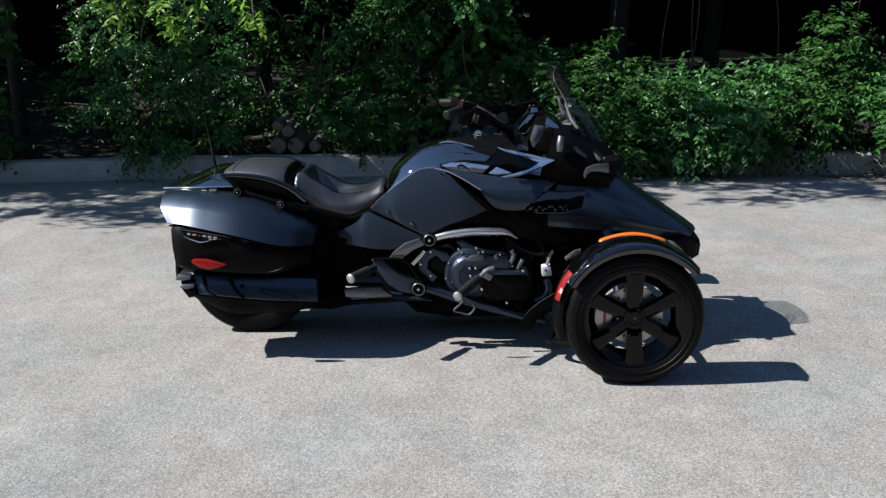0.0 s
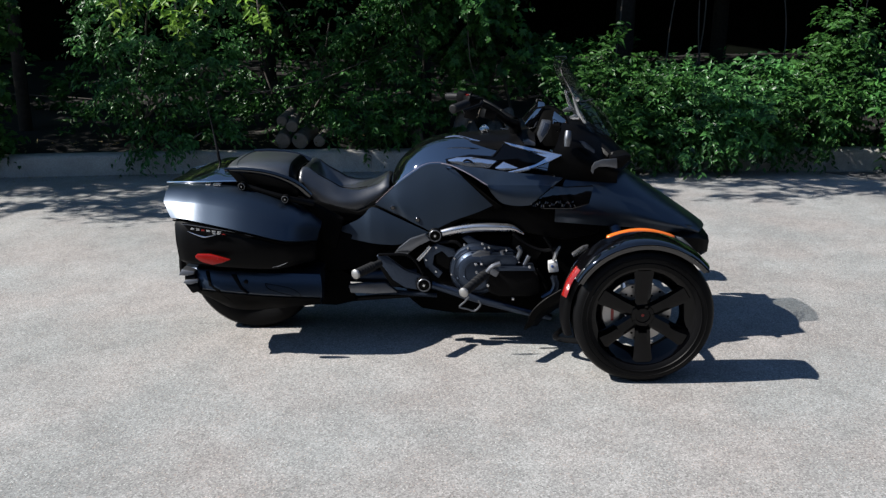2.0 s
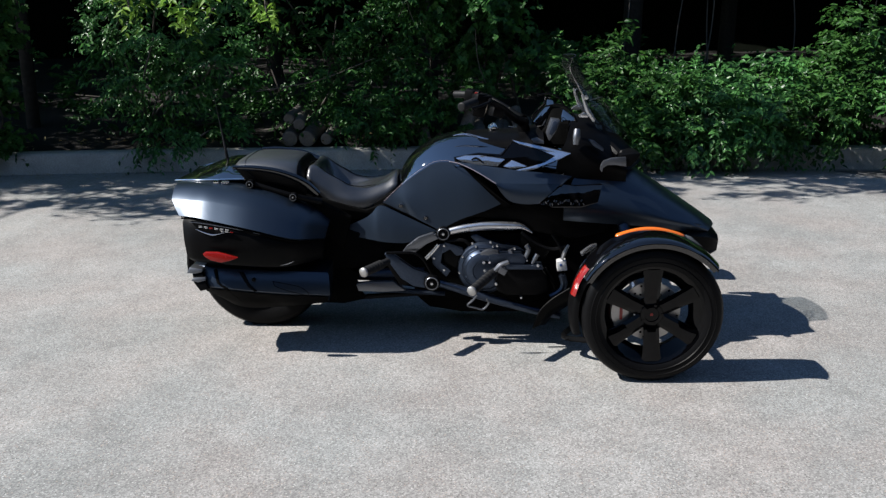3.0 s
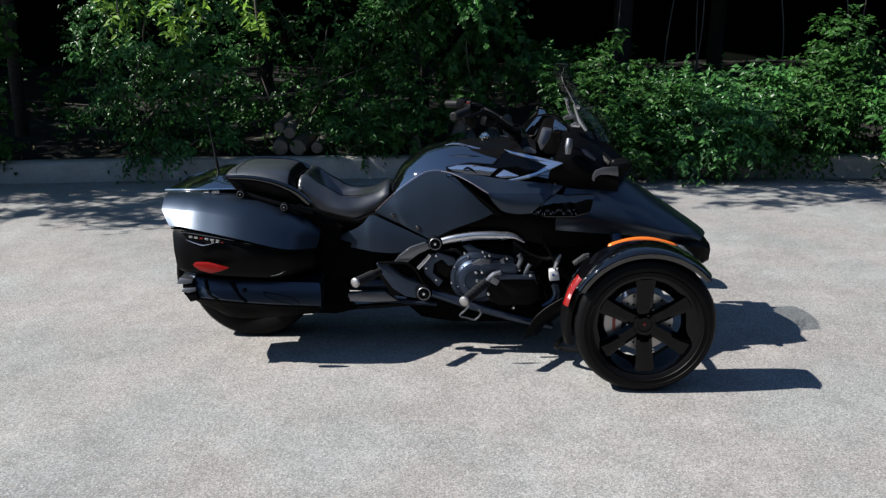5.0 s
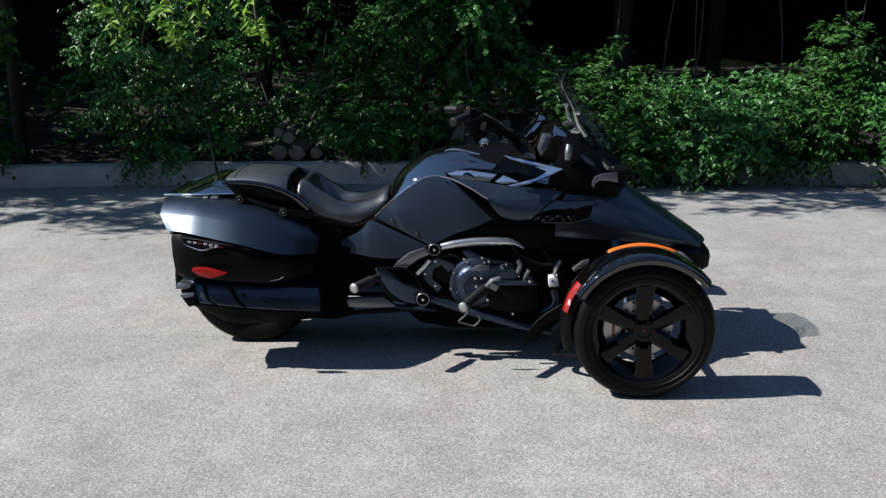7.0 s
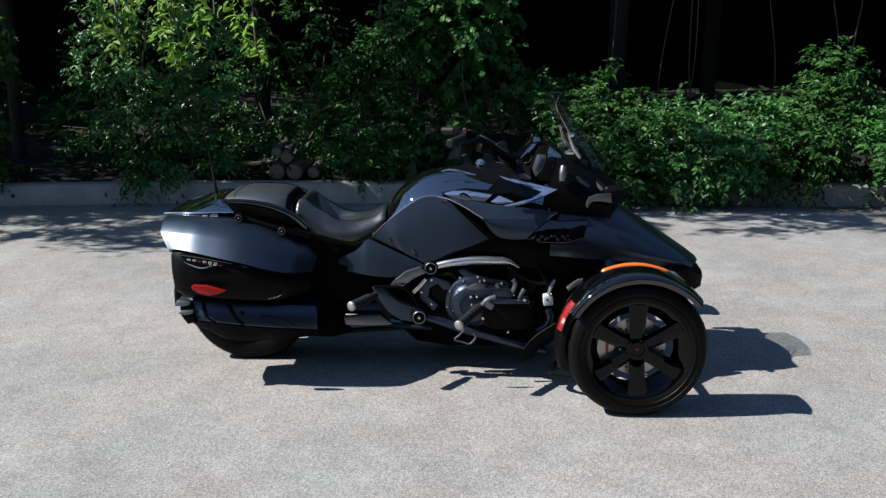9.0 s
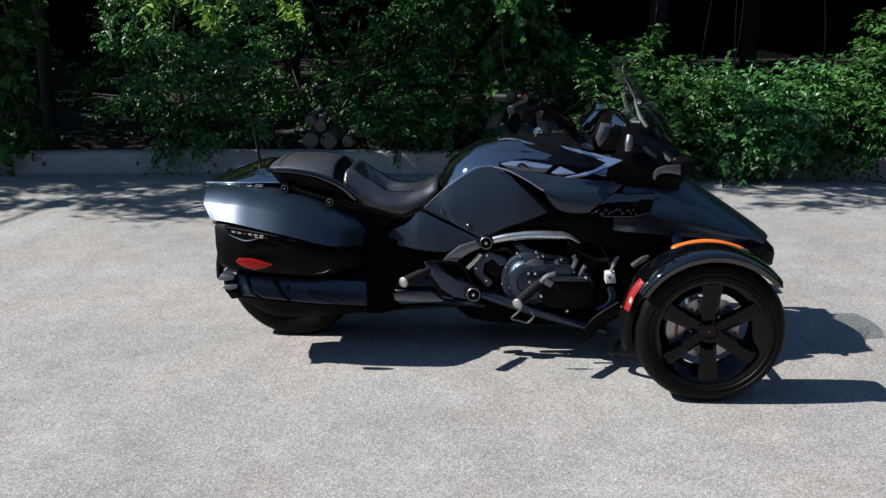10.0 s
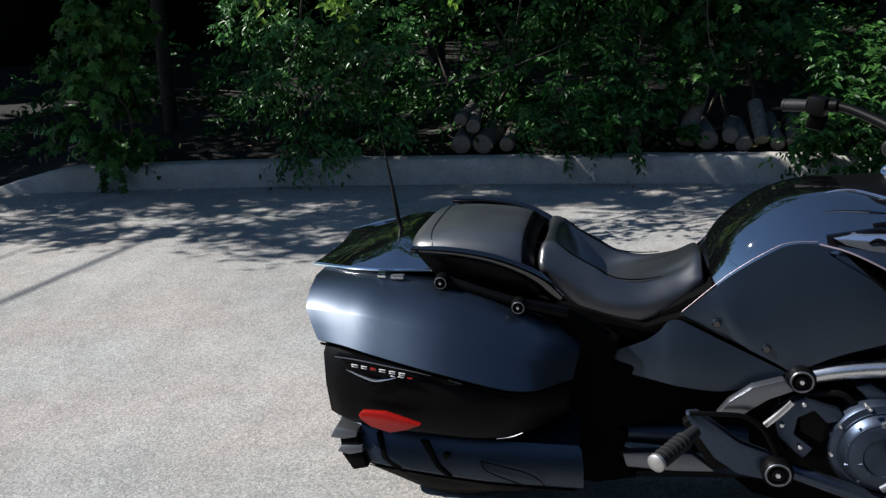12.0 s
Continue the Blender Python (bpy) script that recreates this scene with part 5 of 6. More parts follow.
for x, z in ((1.075, 0.405), (1.078, 0.352)):
    part("stud_pin", tube([(x, -0.35, z), (x + 0.004, -0.385, z - 0.002)], 0.005, 4, 8), CHROME, engine)
for a in ([(0.884, 0.471), (0.959, 0.478), (0.996, 0.453)], [(1.220, 0.513), (1.282, 0.462), (1.356, 0.436), (1.418, 0.451)], [(1.326, 0.349), (1.361, 0.289), (1.382, 0.237)], [(1.357, 0.503), (1.395, 0.438), (1.408, 0.373)]):
    part("hose", tube([(x, -0.285, z) for x, z in a], 0.008, 14, 8), RUBBER, engine)
for k in range(5):
    a = 2 * math.pi * k / 9 + 0.5
    stud(cx + 0.110 * math.cos(a), -0.314, cz + 0.110 * math.sin(a), 0.0048, engine, STEEL)
E6 = (-0.345, 0, 0)
part("engine_cover", slab([(1.040, 0.437), (1.074, 0.449), (1.118, 0.442), (1.128, 0.411), (1.103, 0.375), (1.054, 0.381), (1.030, 0.406)], E6, 0.05, 0.008), BRACKET, engine)
part("engine_cover", slab([(1.074, 0.428), (1.137, 0.433), (1.220, 0.433), (1.242, 0.407), (1.230, 0.377), (1.127, 0.377), (1.083, 0.392)], (-0.352, 0, 0), 0.06, 0.008), ENGINE, engine)
part("engine_cover", slab([(0.990, 0.496), (1.025, 0.506), (1.059, 0.486), (1.128, 0.460), (1.207, 0.450), (1.244, 0.424), (1.133, 0.409), (1.046, 0.440)], (-0.285, 0, 0), 0.06, 0.01), ENGINE, engine)
part("cylinder_head", slab([(1.220, 0.506), (1.282, 0.490), (1.352, 0.428), (1.328, 0.382), (1.270, 0.387), (1.213, 0.449)], (-0.27, 0, 0), 0.08, 0.012), PLASTIC, engine)
part("side_cover", slab([(1.123, 0.371), (1.147, 0.383), (1.303, 0.375), (1.328, 0.340), (1.343, 0.263), (1.292, 0.245), (1.157, 0.245), (1.112, 0.263), (1.103, 0.307)], (-0.365, 0.0, 0), 0.10, 0.012), PLASTIC, engine, "matt black side cover with chamfered edge")
part("side_cover_rim", slab([(1.132, 0.385), (1.308, 0.382), (1.315, 0.367), (1.157, 0.367)], (-0.372, 0, 0), 0.08, 0.004), ENGINE, engine)
for x, z in [(1.157, 0.398), (1.290, 0.385), (1.218, 0.239), (1.108, 0.301), (1.054, 0.398), (1.059, 0.362)]:
    stud(x, -0.372, z, 0.0065, engine, STEEL)
for x, z in [(1.005, 0.476), (1.084, 0.481), (1.113, 0.465), (1.189, 0.452), (1.066, 0.383), (1.244, 0.398)]:
    stud(x, -0.335, z, 0.0055, engine, STEEL)
for a in ([(1.236, 0.407), (1.250, 0.447), (1.240, 0.468)], [(1.268, 0.384), (1.280, 0.412), (1.289, 0.427)], [(1.169, 0.448), (1.182, 0.422), (1.206, 0.407)]):
    part("pipe", tube([(x, -0.335, z) for x, z in a], 0.011, 10, 10), BRACKET, engine)
part("plate", slab([(0.815, 0.428), (0.860, 0.461), (0.881, 0.471), (0.960, 0.445), (0.974, 0.419), (0.934, 0.409), (0.905, 0.440), (0.870, 0.420), (0.864, 0.378), (0.908, 0.342), (0.887, 0.311), (0.829, 0.368)], (-0.305, 0, 0), 0.03, 0.005), ENGINE, engine, "angled dark engine plate")
part("plate", slab([(0.875, 0.420), (0.905, 0.438), (0.974, 0.425), (0.959, 0.383), (0.928, 0.350), (0.879, 0.378)], (-0.292, 0, 0), 0.03, 0.004), PLASTIC, engine)
for x, z in [(0.834, 0.402), (0.880, 0.458), (0.878, 0.347)]:
    stud(x, -0.308, z, 0.006, engine, STEEL)
part("front_hose", tube([(x, -0.33, z) for x, z in [(1.398, 0.332), (1.408, 0.293), (1.392, 0.255), (1.350, 0.229)]], 0.017, 16, 10), ENGINE, engine, "dark coolant hose")
tank_small = part("reservoir", slab([(1.374, 0.395), (1.413, 0.402), (1.421, 0.354), (1.377, 0.349)], (-0.345, 0, 0), 0.05, 0.006), PALE, engine, "small white filler neck with a blue dot")
x, z = [(1.391, 0.380)][0]
part("blue_dot", turned([(0.006, 0.004), (0.006, -0.002), (0, -0.002)], (x, -0.346, z), (0, 1, 0), 12), BLUE, tank_small)
part("reservoir_bracket", tube([(x, -0.34, z) for x, z in [(1.396, 0.404), (1.410, 0.444), (1.424, 0.470)]], [0.007, 0.010, 0.006], 8, 8), STEEL, engine)

tube_top = part("frame_tube", tube([(x, -0.27, z) for x, z in [(0.889, 0.510), (0.959, 0.527), (1.059, 0.540), (1.158, 0.539), (1.220, 0.534), (1.269, 0.508)]], [0.017, 0.020, 0.022, 0.022, 0.018, 0.005], 24, 14), STEEL, bike, "satin silver frame tube above the engine")
x, z = [(0.875, 0.507)][0]
bolt(x, -0.285, z, 0.033, tube_top, "tube_end", PLASTIC, "round black end cap with a bright bolt")
low = part("lower_rail", tube([(x, -0.32, z) for x, z in [(0.838, 0.296), (0.933, 0.265), (1.032, 0.233), (1.157, 0.196), (1.294, 0.157), (1.394, 0.133)]], [0.018, 0.019, 0.020, 0.020, 0.018, 0.014], 24, 14), ENGINE, bike, "dark grey lower frame rail")
part("belly_pan", slab([(0.72, 0.19), (0.80, 0.12), (0.95, 0.095), (1.30, 0.095), (1.46, 0.14), (1.50, 0.24), (0.80, 0.24)], (-0.17, 0, 0), 0.34, 0.02), DARK, bike, "black belly pan under the engine")

# ---- foot pegs and their brackets ----
hang = part("peg_bracket", slab([(0.687, 0.421), (0.713, 0.457), (0.764, 0.497), (0.833, 0.520), (0.857, 0.492), (0.800, 0.466), (0.749, 0.426)], (-0.315, 0, 0), 0.03, 0.007), BRACKET, bike, "grey cast foot peg bracket")
part("bracket_arm", slab([(0.614, 0.429), (0.644, 0.434), (0.687, 0.403), (0.741, 0.361), (0.805, 0.336), (0.839, 0.310), (0.813, 0.265), (0.739, 0.278), (0.685, 0.315), (0.642, 0.377)], (-0.335, 0, 0), 0.03, 0.008), ENGINE, hang)
# Solid black plate modelled in place of the bracket's shadow.
part("bracket_shadow", slab([(0.630, 0.408), (0.683, 0.340), (0.719, 0.277), (0.681, 0.272), (0.645, 0.330), (0.610, 0.392)], (-0.31, 0, 0), 0.03, 0.004), PLASTIC, hang)
part("bracket_bow", tube([(x, -0.335, z) for x, z in [(0.624, 0.433), (0.689, 0.435), (0.748, 0.432), (0.787, 0.404), (0.816, 0.353), (0.830, 0.321)]], 0.006, 24, 8), PLASTIC, hang)
part("bracket_bar", tube([(x, -0.31, z) for x, z in [(0.798, 0.400), (0.831, 0.435), (0.854, 0.464)]], 0.008, 10, 8), STEEL, hang)
bolt(0.825, -0.352, 0.299, 0.036, hang, "pivot_boss", PLASTIC, "round black pivot cap with a bright bolt")


def peg(a, b, parent_label):
    a, b = Vector(a), Vector(b)
    root = part("foot_peg", tube([a, (a + b) / 2, b], [0.015, 0.019, 0.020], 12, 14), GRIP, bike, parent_label)
    n = (b - a).normalized()
    bm = bmesh.new()
    for k in range(6):
        turned([(0.0190, -0.005), (0.0212, -0.003), (0.0212, 0.003), (0.0190, 0.005)], a + (b - a) * (0.32 + 0.105 * k), n, 14, bm)
    part("peg_ribs", bm, GRIP, root)
    part("peg_end", turned([(0.0212, -0.004), (0.0212, 0.004), (0.016, 0.008), (0, 0.009)], b, n, 16), DISC, root, "grey worn peg end")
    return root


peg((0.635, -0.37, 0.405), (0.545, -0.505, 0.396), "folded passenger foot peg with grey end")
peg((1.125, -0.345, 0.372), (1.003, -0.555, 0.330), "rider foot peg with rubber ribs and grey end")
pedal = part("brake_pedal", tube([(x, -0.40, z) for x, z in [(1.161, 0.411), (1.127, 0.396), (1.098, 0.366), (1.074, 0.336), (1.035, 0.303)]], [0.010, 0.012, 0.009, 0.008, 0.008], 18, 10), BRACKET, bike, "bare metal brake pedal arm")
part("pedal_pad", tube([(x, -0.46, z) for x, z in [(1.024, 0.279), (1.006, 0.256), (0.984, 0.233), (1.016, 0.223), (1.050, 0.215), (1.074, 0.243), (1.065, 0.261)]], 0.004, 40, 8), BRACKET, pedal, "bent wire pedal loop")
part("pedal_clevis", block((1.135, -0.40, 0.372), (0.035, 0.03, 0.03), 0.006, (0, 30, 0)), BRACKET, pedal)

# ---- flap behind the front wheel ----
flap = part("deflector", loft([[(x, -0.42, z) for x, z in [(1.425, 0.296), (1.349, 0.246), (1.297, 0.189), (1.268, 0.112)]], [(x, -0.40, z) for x, z in [(1.447, 0.239), (1.387, 0.208), (1.332, 0.157), (1.303, 0.120)]], [(x, -0.25, z) for x, z in [(1.487, 0.189), (1.424, 0.149), (1.367, 0.103), (1.336, 0.065)]]], 16, 8), PLASTIC, bike, "thin black splash deflector", thick=0.006)
part("deflector_edge", tube([(x, -0.422, z) for x, z in [(1.425, 0.297), (1.349, 0.246), (1.297, 0.190), (1.268, 0.113)]], 0.004, 16, 6), PLASTIC, flap)
part("front_tie", tube([(1.46, -0.34, 0.10), (1.40, -0.46, 0.09), (1.52, -0.56, 0.11)], 0.012, 12, 8), PLASTIC, bike)
part("body_reflector", slab([(1.467, 0.451), (1.514, 0.485), (1.538, 0.490), (1.534, 0.475), (1.477, 0.436)], (-0.40, 0, 0), 0.02, 0.003), STEEL, bike, "small pale reflector behind the fender")



# ---- green things ----
LEAF_SHAPE = np.array([(0, 0, 0), (0.26, 0.21, 0.05), (0.60, 0.17, 0.04), (1, 0, -0.12), (0.60, -0.17, 0.04), (0.26, -0.21, 0.05), (0.26, 0, -0.01), (0.60, 0, -0.02)])
LEAF_FACES = [(0, 6, 1), (1, 6, 7, 2), (2, 7, 3), (0, 5, 6), (5, 4, 7, 6), (4, 3, 7)]
# a broad leaf with five lobes, as vines have
LOBED_SHAPE = np.array([(0, 0, 0), (-0.10, 0.26, 0.04), (0.16, 0.50, 0.00), (0.34, 0.30, 0.05), (0.66, 0.44, -0.03), (0.64, 0.20, 0.03), (1, 0, -0.12), (0.64, -0.20, 0.03), (0.66, -0.44, -0.03), (0.34, -0.30, 0.05), (0.16, -0.50, 0.00), (-0.10, -0.26, 0.04), (0.36, 0, 0.0)])
LOBED_FACES = [(12, k, k + 1) for k in range(11)] + [(12, 11, 0)]


def unit(a):
    return a / (np.linalg.norm(a, axis=-1, keepdims=True) + 1e-9)


def leaf_mesh(name, base, way, face, size, shape=LEAF_SHAPE, form=LEAF_FACES):
    """Many leaves in one mesh: where each is fixed, where it points, the way its face looks, its length."""
    way = unit(way)
    side = unit(np.cross(face, way))
    up = np.cross(way, side)
    v = base[:, None] + size[:, None, None] * (shape[None, :, 0:1] * way[:, None] + shape[None, :, 1:2] * side[:, None] + shape[None, :, 2:3] * up[:, None])
    k, n = len(shape), len(base)
    me = bpy.data.meshes.new(name)
    faces = [tuple(i + j * k for i in f) for j in range(n) for f in form]
    me.from_pydata(v.reshape(-1, 3).tolist(), [], faces)
    return me


def twig_leaves(rng, start, way, length, leaf, per=9, droop=0.5, hang=0.22):
    """Leaves set alternately along twigs that leave their starts and bend down."""
    n = len(start)
    way = unit(way)
    s = (np.arange(per) + 0.6) / per
    s = np.broadcast_to(s, (n, per)) + rng.normal(0, 0.03, (n, per))
    ln = length[:, None]
    place = start[:, None] + way[:, None] * (s * ln)[..., None]
    place[..., 2] -= droop * (s ** 2) * ln * 0.6
    local = way[:, None] + np.zeros((n, per, 3))
    local[..., 2] -= droop * s * 1.2
    local = unit(local)
    side = unit(np.cross(local, np.array([0, 0, 1.0])) + rng.normal(0, 0.25, (n, per, 3)))
    sign = np.where(np.arange(per) % 2 == 0, 1.0, -1.0)[None, :, None]
    out = unit(0.55 * local + sign * side * 0.9 + rng.normal(0, 0.25, (n, per, 3)) + np.array([0, 0, -hang]))
    face = unit(np.array([-0.1, -0.45, 0.9]) + rng.normal(0, 0.45, (n, per, 3)))
    size = leaf * rng.uniform(0.55, 1.2, (n, per)) * (1 - 0.35 * s)
    return place.reshape(-1, 3), out.reshape(-1, 3), face.reshape(-1, 3), size.reshape(-1)


def in_clumps(rng, clumps, number):
    """Starts of twigs in the outer part of rounded clumps (centre, half sizes), and the way out of them."""
    c = np.array(clumps, float)
    weight = (c[:, 3] * c[:, 4] + c[:, 4] * c[:, 5] + c[:, 3] * c[:, 5])
    pick = rng.choice(len(c), number, p=weight / weight.sum())
    d = unit(rng.normal(0, 1, (number, 3)))
    # twigs sit in sprays of about five, with gaps between the sprays
    lead = np.arange(number) - np.arange(number) % 5
    pick, d = pick[lead], unit(d[lead] + rng.normal(0, 0.16, (number, 3)))
    r = (rng.uniform(0.50, 1.0, (number, 1)) ** 0.6)[lead] * rng.uniform(0.9, 1.08, (number, 1))
    return c[pick, :3] + d * r * c[pick, 3:], d


def crown(name, rng, clumps, number, leaf, mat, parent, per=9, length=(0.16, 0.42), droop=0.5, low=0.05, label="", hang=0.22, lobed=False):
    start, d = in_clumps(rng, clumps, number)
    keep = start[:, 2] > low
    start, d = start[keep], d[keep]
    d = d + np.array([0, -0.25, 0.15]) + rng.normal(0, 0.45, d.shape)
    data = twig_leaves(rng, start, d, rng.uniform(*length, len(start)), leaf, per, droop, hang)
    ok = data[0][:, 2] > 0.03
    ob = new(name, leaf_mesh(name, *[a[ok] for a in data], *((LOBED_SHAPE, LOBED_FACES) if lobed else ())))
    ob.data.materials.append(mat)
    ob.parent = parent
    if label:
        tagged(ob, label)
    return ob


def stems(rng, foot, tips, r, parent, mat=BARK, name="stem"):
    """Bent woody stems from a foot to each tip."""
    for tip in tips:
        a, b = Vector(foot) + Vector((rng.normal(0, 0.12), rng.normal(0, 0.10), 0)), Vector(tip)
        mid = (a + b) / 2 + Vector((rng.normal(0, 0.12), rng.normal(0, 0.1), rng.normal(0, 0.06)))
        part(name, tube([a, mid, b], [r, r * 0.75, r * 0.35], 10, 6), mat, parent)


def shrub(seed, foot, clumps, number, leaf, mat, label, per=9, low=0.05, droop=0.5, length=(0.16, 0.42), hang=0.22, lobed=False):
    rng = np.random.default_rng(seed)
    root = thing("shrub", label, "shrub", foot, group="shrubs along the kerb")
    root_inv = Vector(foot)
    local = [(c[0] - foot[0], c[1] - foot[1], c[2] - foot[2], *c[3:]) for c in clumps]
    ob = crown("foliage", rng, clumps, number, leaf, mat, None, per, length, droop, low, "", hang, lobed)
    ob.data.transform(Matrix.Translation(-root_inv))
    ob.parent = root
    stems(rng, (0, 0, -0.05), [(c[0], c[1], c[2]) for c in local], 0.018, root)
    return root


# left bank of shrubs, tall, the first one partly in sun
shrub(11, (-2.3, 4.95, 0.22), [(-2.72, 4.70, 1.20, 0.20, 0.20, 0.28), (-2.42, 4.40, 1.00, 0.30, 0.30, 0.36), (-2.06, 4.20, 0.72, 0.30, 0.30, 0.34), (-2.45, 4.45, 1.62, 0.27, 0.28, 0.25), (-2.02, 4.15, 1.28, 0.30, 0.32, 0.36), (-1.72, 4.30, 0.95, 0.22, 0.26, 0.34), (-2.05, 4.08, 0.36, 0.30, 0.18, 0.15), (-1.95, 4.25, 1.85, 0.40, 0.35, 0.26), (-1.45, 4.15, 1.05, 0.24, 0.30, 0.28), (-1.40, 4.10, 1.55, 0.26, 0.30, 0.24), (-1.55, 4.08, 0.40, 0.26, 0.16, 0.14)],
      760, 0.082, LEAF_BLUE, "large leafy shrub with cool green leaves hanging over the kerb", per=10, length=(0.14, 0.34), hang=0.55)
shrub(12, (-0.9, 4.95, 0.25), [(-1.12, 4.85, 1.0, 0.25, 0.25, 0.5), (-0.60, 4.75, 0.95, 0.30, 0.25, 0.3), (-0.85, 4.65, 1.60, 0.40, 0.3, 0.30), (-0.35, 4.55, 1.42, 0.26, 0.25, 0.30), (-1.2, 4.5, 0.5, 0.18, 0.2, 0.2)],
      290, 0.085, LEAF, "dense dark green shrub in deep shade behind the kerb", low=0.45, hang=0.5)
shrub(13, (0.25, 4.75, 0.24), [(0.26, 4.42, 0.80, 0.32, 0.30, 0.36), (0.06, 4.20, 0.46, 0.30, 0.22, 0.22), (0.40, 4.16, 0.40, 0.20, 0.20, 0.18), (0.10, 4.55, 1.25, 0.34, 0.3, 0.34), (-0.30, 4.35, 0.72, 0.20, 0.2, 0.22), (0.5, 4.5, 1.62, 0.32, 0.3, 0.30)],
      640, 0.085, LEAF, "bushy green shrub drooping over the kerb beside cut logs", per=10, length=(0.12, 0.30), hang=0.55)
shrub(14, (1.2, 5.0, 0.25), [(1.0, 4.75, 1.35, 0.34, 0.3, 0.30), (0.95, 4.60, 1.8, 0.42, 0.3, 0.30), (1.45, 4.8, 1.15, 0.26, 0.26, 0.22)],
      260, 0.115, LEAF, "tall shrub with broad green leaves and thin vines", low=0.3, hang=0.6, lobed=True)
shrub(17, (0.95, 4.6, 0.24), [(0.98, 4.36, 0.80, 0.13, 0.10, 0.13), (0.84, 4.40, 0.50, 0.08, 0.08, 0.22), (0.80, 4.34, 0.30, 0.16, 0.08, 0.07)],
      70, 0.085, LEAF_LIGHT, "small climbing plant with pale broad leaves among the logs", low=0.22, length=(0.08, 0.18), per=6, hang=0.6, lobed=True)
shrub(15, (-4.0, 4.4, 0.2), [(-3.80, 3.95, 0.42, 0.24, 0.22, 0.30), (-3.72, 3.92, 1.02, 0.17, 0.22, 0.34), (-3.62, 3.85, 1.6, 0.24, 0.26, 0.34), (-3.50, 4.0, 1.15, 0.10, 0.2, 0.20), (-3.52, 3.98, 0.28, 0.22, 0.16, 0.14)],
      250, 0.115, LEAF_LIGHT, "curtain of broad-leaved vines hanging down to the kerb", per=7, length=(0.14, 0.34), hang=0.8, lobed=True)
shrub(16, (-5.6, 4.8, 0.2), [(-5.6, 4.9, 0.5, 0.4, 0.3, 0.3), (-6.5, 4.9, 1.0, 0.6, 0.4, 0.6)],
      170, 0.10, LEAF, "dense green shrub at the end of the kerb")
shrub(18, (-2.6, 5.1, 0.24), [(-2.95, 4.95, 0.36, 0.5, 0.2, 0.18), (-1.6, 5.0, 0.38, 0.9, 0.2, 0.18), (-0.2, 5.0, 0.40, 0.8, 0.2, 0.20)], 260, 0.09, LEAF, "low ground cover under the trees", low=0.24, length=(0.1, 0.25))
shrub(53, (3.8, 6.4, 0.35), [(2.6, 6.3, 0.55, 1.0, 0.4, 0.30), (4.6, 6.4, 0.55, 1.0, 0.4, 0.30), (6.8, 6.4, 0.6, 1.2, 0.4, 0.4)], 260, 0.13, LEAF, "low undergrowth in deep shade")
# right bank of shrubs, lower and in the sun
shrub(21, (2.3, 4.6, 0.22), [(2.2, 4.25, 0.58, 0.46, 0.38, 0.34), (2.02, 3.96, 0.34, 0.36, 0.26, 0.22), (2.72, 4.2, 0.55, 0.42, 0.38, 0.34), (2.42, 3.92, 0.30, 0.34, 0.24, 0.22), (1.95, 4.4, 0.88, 0.24, 0.2, 0.22), (2.45, 4.5, 1.02, 0.16, 0.2, 0.18)],
      800, 0.100, LEAF_LIGHT, "sunlit bright green shrub spilling over the kerb", per=8, length=(0.12, 0.34), hang=0.35)
shrub(22, (3.3, 4.6, 0.22), [(3.2, 4.2, 0.55, 0.46, 0.40, 0.34), (3.62, 4.05, 0.48, 0.36, 0.36, 0.32), (3.0, 4.6, 0.72, 0.34, 0.3, 0.22), (3.2, 3.90, 0.32, 0.40, 0.22, 0.20), (3.75, 4.2, 0.84, 0.16, 0.2, 0.14)],
      800, 0.092, LEAF_BLUE, "rounded cool green shrub in sun beside the kerb", per=9, length=(0.12, 0.32), hang=0.45)
shrub(23, (4.2, 4.6, 0.22), [(4.1, 4.1, 0.48, 0.36, 0.38, 0.34), (4.5, 4.4, 0.72, 0.34, 0.33, 0.38), (4.55, 4.35, 1.18, 0.17, 0.2, 0.28), (4.05, 4.5, 0.64, 0.30, 0.3, 0.18)],
      780, 0.092, LEAF_LIGHT, "tall pale green shrub reaching above its neighbours", per=9, length=(0.12, 0.32), hang=0.35)
shrub(24, (5.3, 4.5, 0.22), [(5.1, 4.15, 0.52, 0.46, 0.42, 0.40), (5.8, 4.4, 0.62, 0.6, 0.45, 0.48), (4.95, 3.95, 0.34, 0.34, 0.26, 0.24)],
      640, 0.095, LEAF, "leafy green shrub with pale shoots", hang=0.35)
shrub(25, (7.2, 4.7, 0.22), [(7.0, 4.5, 0.8, 0.9, 0.6, 0.75), (8.2, 4.6, 0.9, 0.9, 0.6, 0.8)], 600, 0.10, LEAF, "green shrub farther along the kerb")
# undergrowth farther back, closing the view between the trunks
shrub(51, (-3.2, 7.4, 0.4), [(-5.2, 6.6, 0.6, 1.3, 0.3, 0.5), (-2.8, 6.4, 0.6, 1.3, 0.3, 0.5), (0.2, 6.4, 0.6, 1.3, 0.3, 0.5), (2.6, 7.4, 0.6, 1.3, 0.3, 0.4)], 560, 0.15, LEAF, "dark undergrowth in deep shade")


